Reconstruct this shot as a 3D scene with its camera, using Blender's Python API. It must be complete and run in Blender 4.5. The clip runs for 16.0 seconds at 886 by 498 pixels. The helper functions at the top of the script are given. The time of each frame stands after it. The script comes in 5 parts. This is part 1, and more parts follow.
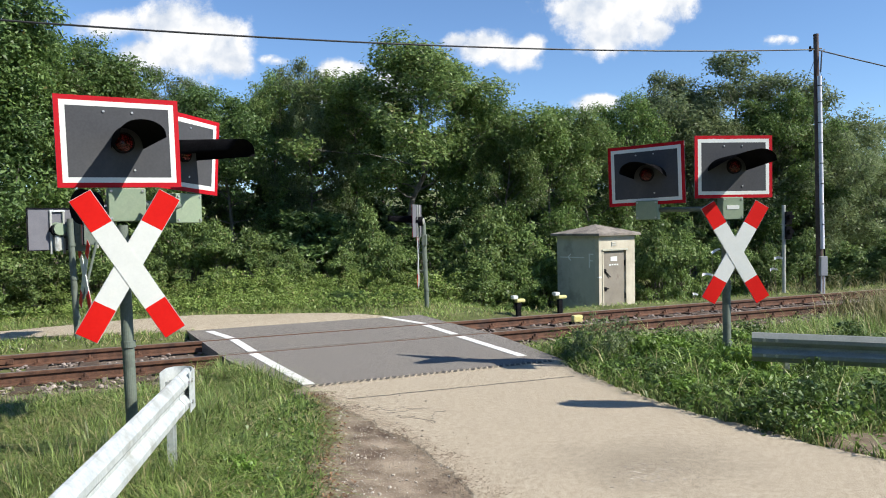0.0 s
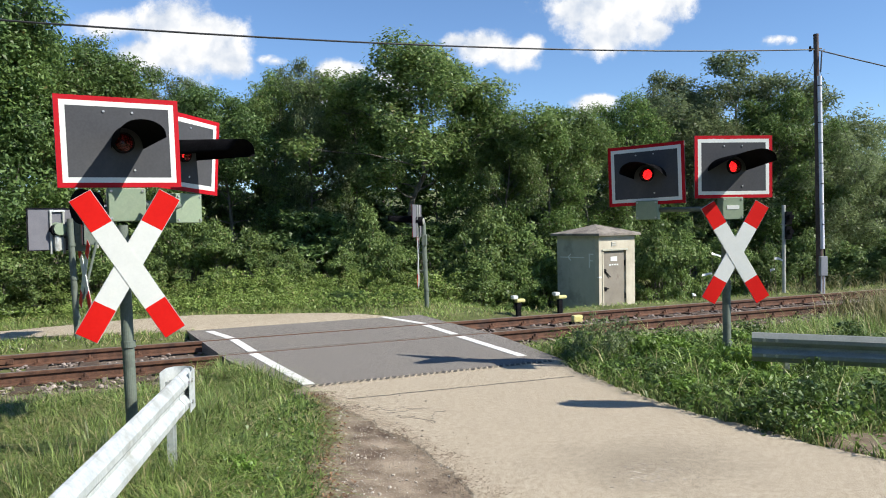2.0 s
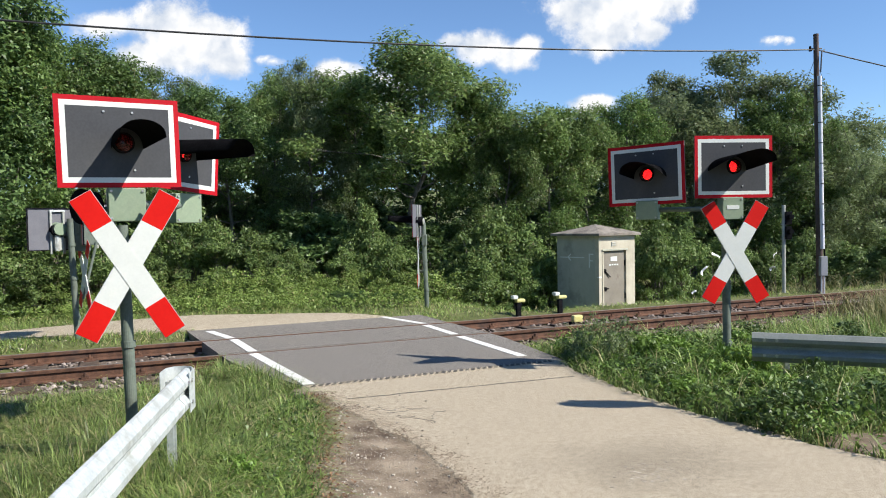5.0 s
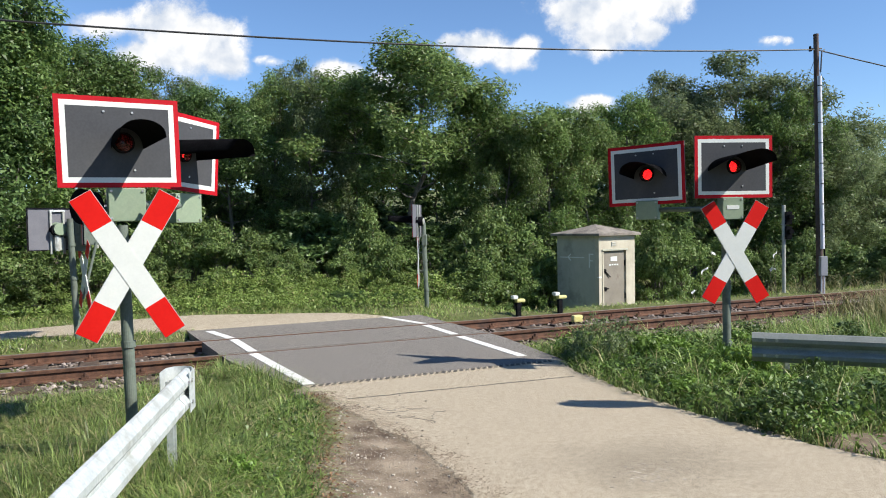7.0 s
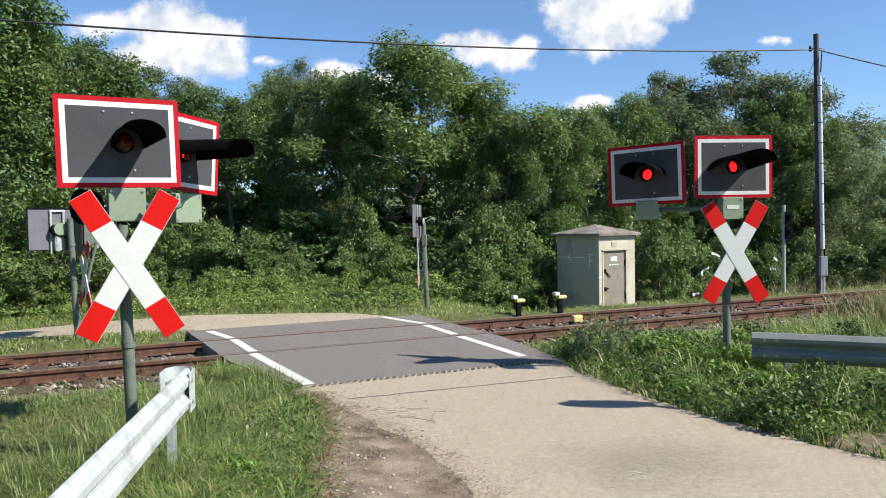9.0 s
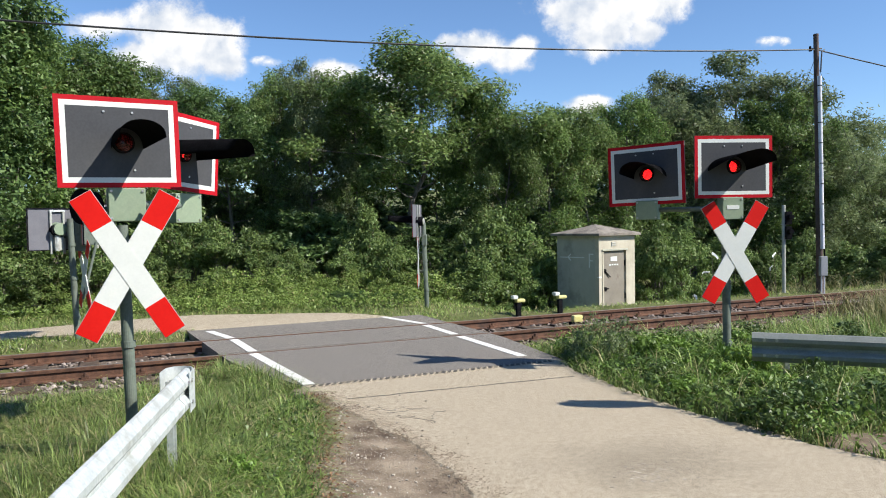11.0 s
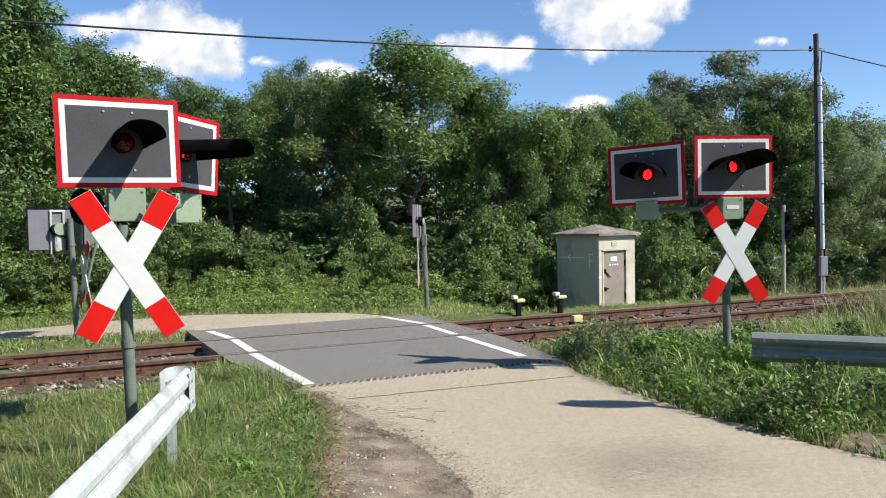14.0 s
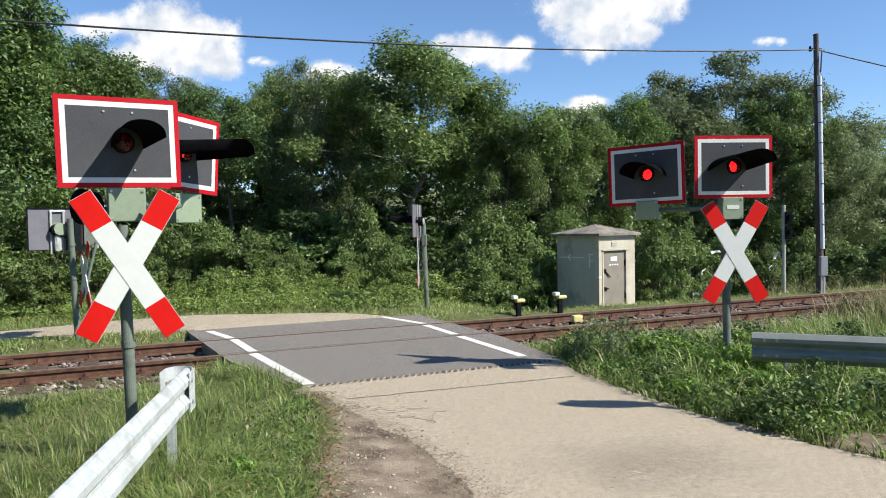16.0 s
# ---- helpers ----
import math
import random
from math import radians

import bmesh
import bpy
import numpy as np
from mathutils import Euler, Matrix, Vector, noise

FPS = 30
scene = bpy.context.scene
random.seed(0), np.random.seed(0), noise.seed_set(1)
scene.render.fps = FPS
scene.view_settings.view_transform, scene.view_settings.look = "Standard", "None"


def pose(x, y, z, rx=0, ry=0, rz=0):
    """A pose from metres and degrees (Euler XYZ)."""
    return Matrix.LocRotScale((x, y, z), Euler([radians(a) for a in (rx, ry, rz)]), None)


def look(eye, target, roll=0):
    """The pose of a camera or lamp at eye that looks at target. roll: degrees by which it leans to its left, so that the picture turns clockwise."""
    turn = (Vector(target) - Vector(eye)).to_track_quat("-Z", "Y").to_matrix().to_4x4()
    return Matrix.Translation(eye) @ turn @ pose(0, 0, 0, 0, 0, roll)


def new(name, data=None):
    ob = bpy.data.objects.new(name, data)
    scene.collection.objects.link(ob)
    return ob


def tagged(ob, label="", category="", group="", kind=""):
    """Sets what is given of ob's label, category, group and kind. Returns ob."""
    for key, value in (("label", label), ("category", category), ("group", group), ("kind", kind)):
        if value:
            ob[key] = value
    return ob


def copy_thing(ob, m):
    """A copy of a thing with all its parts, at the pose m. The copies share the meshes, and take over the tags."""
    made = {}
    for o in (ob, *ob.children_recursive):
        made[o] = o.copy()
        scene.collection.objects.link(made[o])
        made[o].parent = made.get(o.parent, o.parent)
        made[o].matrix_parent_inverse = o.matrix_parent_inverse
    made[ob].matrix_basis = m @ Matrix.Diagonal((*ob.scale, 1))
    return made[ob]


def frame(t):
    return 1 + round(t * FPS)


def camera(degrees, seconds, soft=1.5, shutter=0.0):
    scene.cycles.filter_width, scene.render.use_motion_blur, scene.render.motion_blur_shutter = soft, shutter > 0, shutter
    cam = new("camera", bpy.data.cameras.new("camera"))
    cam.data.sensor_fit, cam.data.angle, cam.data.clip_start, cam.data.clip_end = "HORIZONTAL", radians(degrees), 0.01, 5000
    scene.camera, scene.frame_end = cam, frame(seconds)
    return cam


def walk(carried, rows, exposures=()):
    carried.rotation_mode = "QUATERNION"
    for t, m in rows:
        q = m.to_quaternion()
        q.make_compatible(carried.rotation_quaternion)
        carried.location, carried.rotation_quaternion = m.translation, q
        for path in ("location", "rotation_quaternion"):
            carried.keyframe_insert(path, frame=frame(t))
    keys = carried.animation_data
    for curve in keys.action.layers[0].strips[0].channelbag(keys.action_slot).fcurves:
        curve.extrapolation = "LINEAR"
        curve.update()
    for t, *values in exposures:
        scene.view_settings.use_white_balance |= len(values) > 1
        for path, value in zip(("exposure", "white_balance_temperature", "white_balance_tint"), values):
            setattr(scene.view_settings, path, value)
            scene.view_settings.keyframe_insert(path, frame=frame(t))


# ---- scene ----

# ---- camera: it stands still on a tripod beside the road ----
cam = camera(62.18, 16.0, 1.0)
EYE = Vector((0.0, 0.0, 1.72))
CAM_POSE = look(EYE, EYE + Vector((0.0, math.cos(radians(1.8)), -math.sin(radians(1.8)))), -1.03)
walk(cam, [(0.0, CAM_POSE), (16.0, CAM_POSE)], [(0.0, 0.68), (16.0, 0.68)])

# ---- world and sun ----
SUN_ELEV, SUN_ROT = 42.0, 111.0
world = bpy.data.worlds.new("sky")
scene.world = world
world.use_nodes = True
wn = world.node_tree.nodes
sky = wn.new("ShaderNodeTexSky")
sky.sky_type = "NISHITA"
sky.sun_disc = False
sky.sun_elevation, sky.sun_rotation = radians(SUN_ELEV), radians(SUN_ROT)
sky.air_density, sky.dust_density, sky.ozone_density = 0.9, 0.0, 6.5
world.node_tree.links.new(sky.outputs[0], wn["Background"].inputs[0])
wn["Background"].inputs[1].default_value = 0.105
sun = new("sun", bpy.data.lights.new("sun", "SUN"))
sun.data.energy, sun.data.angle, sun.data.color = 4.6, radians(0.53), (1.0, 0.95, 0.86)
SUN_DIR = Vector((math.sin(radians(SUN_ROT)) * math.cos(radians(SUN_ELEV)),
                  math.cos(radians(SUN_ROT)) * math.cos(radians(SUN_ELEV)), math.sin(radians(SUN_ELEV))))
sun.matrix_world = look(SUN_DIR * 60, (0, 0, 0))


# ---- materials ----
def nodes_of(name):
    m = bpy.data.materials.new(name)
    m.use_nodes = True
    nt = m.node_tree
    return m, nt, nt.nodes["Principled BSDF"], nt.nodes["Material Output"]


def surface(name, c1, c2, scale=6.0, rough=0.8, metal=0.0, bump=0.3, fine=80.0, stain=None, stain_scale=0.8, stain_at=0.55,
            spec=0.4, piece=0.0, depth=0.01, grain=0.6):
    """Two-scale noise paint: grain between c1 and c2, wider stains, fine relief."""
    m, nt, bs, out = nodes_of(name)
    L = nt.links.new
    co = nt.nodes.new("ShaderNodeTexCoord")
    n1 = nt.nodes.new("ShaderNodeTexNoise")
    n1.inputs["Scale"].default_value, n1.inputs["Detail"].default_value = scale, 6
    n2 = nt.nodes.new("ShaderNodeTexNoise")
    n2.inputs["Scale"].default_value, n2.inputs["Detail"].default_value = fine, 4
    L(co.outputs["Object"], n1.inputs["Vector"]), L(co.outputs["Object"], n2.inputs["Vector"])
    add = nt.nodes.new("ShaderNodeMath")
    add.operation = "MULTIPLY_ADD"
    add.inputs[1].default_value = grain
    L(n2.outputs[0], add.inputs[0]), L(n1.outputs[0], add.inputs[2])
    ramp = nt.nodes.new("ShaderNodeMapRange")
    ramp.inputs["From Min"].default_value, ramp.inputs["From Max"].default_value = 0.25 + 0.5 * grain, 0.75 + 0.5 * grain
    L(add.outputs[0], ramp.inputs["Value"])
    mix = nt.nodes.new("ShaderNodeMix")
    mix.data_type = "RGBA"
    mix.inputs["A"].default_value, mix.inputs["B"].default_value = (*c1, 1), (*c2, 1)
    L(ramp.outputs[0], mix.inputs["Factor"])
    col = mix.outputs["Result"]
    if stain:
        n3 = nt.nodes.new("ShaderNodeTexNoise")
        n3.inputs["Scale"].default_value, n3.inputs["Detail"].default_value, n3.inputs["Roughness"].default_value = stain_scale, 5, 0.65
        L(co.outputs["Object"], n3.inputs["Vector"])
        r3 = nt.nodes.new("ShaderNodeMapRange")
        r3.inputs["From Min"].default_value, r3.inputs["From Max"].default_value = stain_at - 0.06, stain_at + 0.14
        L(n3.outputs[0], r3.inputs["Value"])
        m3 = nt.nodes.new("ShaderNodeMix")
        m3.data_type = "RGBA"
        m3.inputs["B"].default_value = (*stain, 1)
        L(col, m3.inputs["A"]), L(r3.outputs[0], m3.inputs["Factor"])
        col = m3.outputs["Result"]
    if piece:
        oi = nt.nodes.new("ShaderNodeObjectInfo")
        gi = nt.nodes.new("ShaderNodeNewGeometry")
        ad = nt.nodes.new("ShaderNodeMath")
        ad.operation = "ADD"
        L(oi.outputs["Random"], ad.inputs[0]), L(gi.outputs["Random Per Island"], ad.inputs[1])
        fr = nt.nodes.new("ShaderNodeMath")
        fr.operation = "FRACT"
        L(ad.outputs[0], fr.inputs[0])
        mr = nt.nodes.new("ShaderNodeMapRange")
        mr.inputs["To Min"].default_value, mr.inputs["To Max"].default_value = 1 - piece, 1 + piece
        L(fr.outputs[0], mr.inputs["Value"])
        hv = nt.nodes.new("ShaderNodeHueSaturation")
        L(mr.outputs[0], hv.inputs["Value"]), L(col, hv.inputs["Color"])
        col = hv.outputs[0]
    L(col, bs.inputs["Base Color"])
    bs.inputs["Roughness"].default_value, bs.inputs["Metallic"].default_value = rough, metal
    bs.inputs["Specular IOR Level"].default_value = spec
    if bump:
        b = nt.nodes.new("ShaderNodeBump")
        b.inputs["Strength"].default_value, b.inputs["Distance"].default_value = bump, depth
        L(add.outputs[0], b.inputs["Height"]), L(b.outputs[0], bs.inputs["Normal"])
    return m


def foliage(name, dark, light, dry=None, dry_share=0.0, shine=0.35, through_light=0.28):
    """Leaves: each its own shade, light coming through, a waxy gloss."""
    m, nt, bs, out = nodes_of(name)
    L = nt.links.new
    gi = nt.nodes.new("ShaderNodeNewGeometry")
    oi = nt.nodes.new("ShaderNodeObjectInfo")
    mix = nt.nodes.new("ShaderNodeMix")
    mix.data_type = "RGBA"
    mix.inputs["A"].default_value, mix.inputs["B"].default_value = (*dark, 1), (*light, 1)
    L(gi.outputs["Random Per Island"], mix.inputs["Factor"])
    col = mix.outputs["Result"]
    if dry:
        mul = nt.nodes.new("ShaderNodeMath")
        mul.operation = "MULTIPLY"
        mul.inputs[1].default_value = 57.3
        L(gi.outputs["Random Per Island"], mul.inputs[0])
        fr = nt.nodes.new("ShaderNodeMath")
        fr.operation = "FRACT"
        L(mul.outputs[0], fr.inputs[0])
        lt = nt.nodes.new("ShaderNodeMath")
        lt.operation = "LESS_THAN"
        lt.inputs[1].default_value = dry_share
        L(fr.outputs[0], lt.inputs[0])
        m2 = nt.nodes.new("ShaderNodeMix")
        m2.data_type = "RGBA"
        m2.inputs["B"].default_value = (*dry, 1)
        L(col, m2.inputs["A"]), L(lt.outputs[0], m2.inputs["Factor"])
        col = m2.outputs["Result"]
    hv = nt.nodes.new("ShaderNodeHueSaturation")
    mr = nt.nodes.new("ShaderNodeMapRange")
    mr.inputs["To Min"].default_value, mr.inputs["To Max"].default_value = 0.8, 1.2
    L(oi.outputs["Random"], mr.inputs["Value"]), L(mr.outputs[0], hv.inputs["Value"])
    L(col, hv.inputs["Color"])
    col = hv.outputs[0]
    L(col, bs.inputs["Base Color"])
    bs.inputs["Roughness"].default_value, bs.inputs["Specular IOR Level"].default_value = 0.44, shine
    tr = nt.nodes.new("ShaderNodeBsdfTranslucent")
    L(col, tr.inputs["Color"])
    ms = nt.nodes.new("ShaderNodeMixShader")
    ms.inputs[0].default_value = through_light
    L(bs.outputs[0], ms.inputs[1]), L(tr.outputs[0], ms.inputs[2]), L(ms.outputs[0], out.inputs["Surface"])
    return m


M_ROAD = surface("worn_pale_asphalt", (0.22, 0.180, 0.128), (0.54, 0.467, 0.355), 22.0, 0.9, bump=0.22, fine=125, stain=(0.36, 0.315, 0.25),
                 stain_scale=0.7, stain_at=0.68, depth=0.006, grain=4.0, spec=0.12)
# a dark worn patch on the lane, where wheels turn
nt = M_ROAD.node_tree
co, mp, ln = nt.nodes.new("ShaderNodeTexCoord"), nt.nodes.new("ShaderNodeMapping"), nt.nodes.new("ShaderNodeVectorMath")
mp.inputs["Location"].default_value, mp.inputs["Scale"].default_value = (-1.45 / 0.95, -5.2 / 0.75, 0), (1 / 0.95, 1 / 0.75, 0)
ln.operation = "LENGTH"
wn2, mr, mul = nt.nodes.new("ShaderNodeTexNoise"), nt.nodes.new("ShaderNodeMapRange"), nt.nodes.new("ShaderNodeMath")
wn2.inputs["Scale"].default_value, wn2.inputs["Detail"].default_value = 3.0, 6
mul.operation = "MULTIPLY_ADD"
mul.inputs[1].default_value = 1.1
mr.inputs["From Min"].default_value, mr.inputs["From Max"].default_value = 0.55, 1.55
mr.inputs["To Min"].default_value, mr.inputs["To Max"].default_value = 0.70, 1.0
hv = nt.nodes.new("ShaderNodeHueSaturation")
bs = nt.nodes["Principled BSDF"]
before = bs.inputs["Base Color"].links[0].from_socket
nt.links.new(co.outputs["Object"], mp.inputs["Vector"]), nt.links.new(co.outputs["Object"], wn2.inputs["Vector"])
nt.links.new(mp.outputs[0], ln.inputs[0]), nt.links.new(wn2.outputs[0], mul.inputs[0]), nt.links.new(ln.outputs["Value"], mul.inputs[2])
nt.links.new(mul.outputs[0], mr.inputs["Value"]), nt.links.new(mr.outputs[0], hv.inputs["Value"])
nt.links.new(before, hv.inputs["Color"]), nt.links.new(hv.outputs[0], bs.inputs["Base Color"])
M_SLAB = surface("dark_grey_asphalt", (0.095, 0.088, 0.079), (0.29, 0.266, 0.238), 22.0, 0.9, bump=0.25, fine=125, stain=(0.22, 0.20, 0.17),
                 stain_scale=0.5, stain_at=0.62, depth=0.006, grain=4.0, spec=0.12)
M_DIRT = surface("trodden_earth", (0.19, 0.145, 0.10), (0.36, 0.29, 0.21), 5.0, 0.95, bump=0.8, fine=70, stain=(0.105, 0.072, 0.048),
                 stain_scale=2.2, stain_at=0.50, depth=0.02)
M_SOIL = surface("grassy_soil", (0.06, 0.075, 0.022), (0.15, 0.165, 0.055), 3.0, 0.95, bump=0.8, fine=30, stain=(0.10, 0.085, 0.045),
                 stain_scale=0.4, stain_at=0.6, depth=0.03)
M_BALLAST = surface("ballast_bed", (0.09, 0.065, 0.05), (0.24, 0.19, 0.15), 8.0, 0.95, bump=1.0, fine=45, depth=0.03)
M_STONE = surface("ballast_stone", (0.16, 0.12, 0.10), (0.36, 0.31, 0.27), 9.0, 0.9, bump=0.4, fine=60, piece=0.45)
M_PEBBLE = surface("pale_pebble", (0.28, 0.24, 0.19), (0.48, 0.43, 0.36), 9.0, 0.9, bump=0.3, fine=60, piece=0.3)
M_WHITE = surface("road_marking", (0.62, 0.61, 0.57), (0.80, 0.79, 0.76), 5.0, 0.75, bump=0.3, fine=120, stain=(0.42, 0.39, 0.34), stain_scale=3.0,
                  stain_at=0.66, depth=0.003)
M_RUST = surface("rusty_rail", (0.058, 0.030, 0.021), (0.17, 0.085, 0.052), 10.0, 0.8, 0.15, 0.4, 60, stain=(0.06, 0.045, 0.04), stain_scale=1.6, stain_at=0.6)
M_RAILTOP = surface("running_surface", (0.26, 0.215, 0.185), (0.42, 0.37, 0.33), 6.0, 0.38, 0.6, 0.15, 50)
M_TAR = surface("tar", (0.03, 0.029, 0.028), (0.07, 0.066, 0.06), 8.0, 0.7, bump=0.3, fine=70)
M_SLEEPER = surface("oiled_sleeper_wood", (0.045, 0.03, 0.022), (0.12, 0.085, 0.06), 9.0, 0.9, bump=0.8, fine=40)
M_ZINC = surface("galvanised_steel", (0.42, 0.455, 0.455), (0.64, 0.675, 0.665), 11.0, 0.5, 0.2, 0.12, 60, stain=(0.33, 0.335, 0.30), stain_scale=4.5,
                 stain_at=0.57, depth=0.003)
M_OLDZINC = surface("dull_old_zinc", (0.20, 0.22, 0.20), (0.32, 0.335, 0.31), 4.0, 0.5, 0.25, 0.15, 60, stain=(0.16, 0.175, 0.155), stain_scale=2.0, stain_at=0.58, depth=0.003)
M_GREEN = surface("weathered_green_paint", (0.10, 0.125, 0.10), (0.17, 0.20, 0.165), 5.0, 0.6, bump=0.2, fine=60, stain=(0.08, 0.085, 0.07), stain_scale=4.0,
                  stain_at=0.58, depth=0.003)
M_PALE = surface("pale_green_box_paint", (0.20, 0.265, 0.18), (0.265, 0.325, 0.225), 4.0, 0.55, bump=0.15, fine=60, stain=(0.19, 0.24, 0.17), stain_scale=3.0,
                 stain_at=0.62, depth=0.002)
M_BOARD = surface("dark_grey_enamel", (0.058, 0.060, 0.066), (0.078, 0.080, 0.086), 3.0, 0.8, spec=0.1, bump=0.05, fine=60, stain=(0.10, 0.10, 0.10), stain_scale=2.0,
                  stain_at=0.66, depth=0.002)
M_BOARDBACK = surface("grey_board_back", (0.12, 0.12, 0.14), (0.17, 0.17, 0.19), 3.0, 0.6, bump=0.1, fine=60)
M_RED = surface("red_sign_film", (0.38, 0.005, 0.012), (0.44, 0.007, 0.015), 4.0, 0.5, spec=0.15, bump=0.03, fine=50, stain=(0.35, 0.008, 0.012), stain_scale=3.0, stain_at=0.66)
M_REDX = surface("bright_red_film", (0.58, 0.009, 0.007), (0.66, 0.013, 0.009), 4.0, 0.5, spec=0.15, bump=0.03, fine=50, stain=(0.52, 0.02, 0.015), stain_scale=3.0, stain_at=0.68)
M_WFILM = surface("white_sign_film", (0.64, 0.66, 0.63), (0.72, 0.735, 0.70), 4.0, 0.4, bump=0.03, fine=50, stain=(0.60, 0.61, 0.59), stain_scale=2.5, stain_at=0.7)
M_BLACK = surface("black_visor_paint", (0.008, 0.008, 0.009), (0.018, 0.018, 0.020), 6.0, 0.9, bump=0.1, fine=60, spec=0.02)
M_BOLT = surface("bolt_steel", (0.35, 0.35, 0.34), (0.55, 0.55, 0.53), 20.0, 0.4, 0.8, 0.1, 90)
M_DARKBOLT = surface("dark_bolt", (0.05, 0.05, 0.05), (0.10, 0.10, 0.10), 20.0, 0.5, 0.5, 0.1, 90)
M_WALL = surface("grey_render_wall", (0.38, 0.38, 0.31), (0.48, 0.475, 0.39), 2.5, 0.9, bump=0.4, fine=60, stain=(0.26, 0.26, 0.215), stain_scale=1.8, stain_at=0.58)
M_WALLPALE = surface("cream_render_wall", (0.42, 0.38, 0.29), (0.56, 0.52, 0.42), 3.0, 0.9, bump=0.4, fine=60, stain=(0.36, 0.32, 0.24), stain_scale=2.2, stain_at=0.58)
M_ROOF = surface("weathered_roof_felt", (0.15, 0.13, 0.11), (0.34, 0.305, 0.26), 4.0, 0.95, bump=0.7, fine=50, stain=(0.07, 0.055, 0.05), stain_scale=2.5)
M_DOOR = surface("grey_steel_door", (0.20, 0.175, 0.14), (0.28, 0.25, 0.205), 3.0, 0.6, bump=0.15, fine=50, stain=(0.15, 0.11, 0.08), stain_scale=3.0, stain_at=0.64)
M_WOODPOLE = surface("tarred_pole_wood", (0.055, 0.038, 0.035), (0.13, 0.095, 0.085), 6.0, 0.85, bump=0.7, fine=50)
M_CONDUIT = surface("light_grey_conduit", (0.60, 0.60, 0.66), (0.74, 0.74, 0.78), 5.0, 0.4, bump=0.1, fine=60)
M_GREYBOX = surface("grey_plastic_box", (0.26, 0.27, 0.30), (0.34, 0.35, 0.37), 5.0, 0.6, bump=0.1, fine=60)
M_POSTGREY = surface("grey_signal_post", (0.30, 0.31, 0.29), (0.42, 0.43, 0.40), 5.0, 0.6, bump=0.15, fine=60)
M_YELLOW = surface("yellow_paint", (0.56, 0.50, 0.16), (0.72, 0.67, 0.32), 8.0, 0.5, bump=0.2, fine=60)
M_BARK = surface("tree_bark", (0.075, 0.067, 0.055), (0.23, 0.21, 0.175), 6.0, 0.95, bump=1.0, fine=30, depth=0.03)
M_CABLE = surface("black_cable", (0.02, 0.02, 0.022), (0.04, 0.04, 0.042), 10.0, 0.5, bump=0.05)
M_RIBBON = surface("white_plastic_strip", (0.75, 0.75, 0.75), (0.85, 0.85, 0.85), 10.0, 0.5, bump=0.1)
M_TWIG = surface("dry_stem", (0.10, 0.085, 0.05), (0.20, 0.17, 0.10), 10.0, 0.8, bump=0.2)
M_LEAF = foliage("tree_leaves", (0.062, 0.114, 0.028), (0.228, 0.335, 0.098), (0.14, 0.13, 0.04), 0.03, through_light=0.46)
# darker leaf colour that carries the shade inside the wood
M_LEAF_SHADE = foliage("shade_dark_leaves", (0.044, 0.084, 0.024), (0.160, 0.245, 0.080), through_light=0.34)
M_LEAF_C = foliage("grey_green_leaves", (0.095, 0.130, 0.052), (0.265, 0.325, 0.155), through_light=0.5)
M_SHRUB = foliage("shrub_leaves", (0.082, 0.136, 0.038), (0.272, 0.372, 0.122), (0.22, 0.21, 0.09), 0.04, through_light=0.44)
M_BRAMBLE = foliage("bramble_leaves", (0.110, 0.171, 0.035), (0.286, 0.380, 0.105), (0.30, 0.27, 0.12), 0.05)
M_WEEDDARK = foliage("dark_weed_leaves", (0.05, 0.09, 0.02), (0.13, 0.20, 0.05), through_light=0.18)
M_WEED = foliage("weed_leaves", (0.090, 0.168, 0.026), (0.240, 0.372, 0.072))
M_GRASS = foliage("grass_blades", (0.062, 0.112, 0.024), (0.335, 0.435, 0.125), (0.42, 0.37, 0.19), 0.14)
M_STRAW = foliage("straw_blades", (0.24, 0.24, 0.09), (0.5, 0.44, 0.24), (0.10, 0.13, 0.03), 0.30)

M_LITTER = foliage("dry_leaf_litter", (0.13, 0.065, 0.035), (0.34, 0.20, 0.11), through_light=0.1)

# the red lens glass, and the lit side of the burner behind it
M_LENS, nt, bs, out = nodes_of("red_signal_glass")
bs.inputs["Base Color"].default_value, bs.inputs["Roughness"].default_value = (0.10, 0.012, 0.012, 1), 0.25
tr = nt.nodes.new("ShaderNodeBsdfTransparent")
tr.inputs["Color"].default_value = (0.95, 0.16, 0.14, 1)
ms = nt.nodes.new("ShaderNodeMixShader")
wv = nt.nodes.new("ShaderNodeTexVoronoi")
wv.inputs["Scale"].default_value = 85.0
mp = nt.nodes.new("ShaderNodeMapRange")
mp.inputs["From Max"].default_value, mp.inputs["To Min"].default_value, mp.inputs["To Max"].default_value = 0.7, 0.02, 0.9
co = nt.nodes.new("ShaderNodeTexCoord")
nt.links.new(co.outputs["Object"], wv.inputs["Vector"])
nt.links.new(wv.outputs["Distance"], mp.inputs["Value"])
nt.links.new(mp.outputs[0], ms.inputs[0])
nt.links.new(tr.outputs[0], ms.inputs[1]), nt.links.new(bs.outputs[0], ms.inputs[2]), nt.links.new(ms.outputs[0], out.inputs["Surface"])
M_LIT, nt, bs, out = nodes_of("burning_lamp")
bs.inputs["Base Color"].default_value = (0.8, 0.3, 0.2, 1)
bs.inputs["Emission Color"].default_value, bs.inputs["Emission Strength"].default_value = (1.0, 0.07, 0.09, 1), 3.6


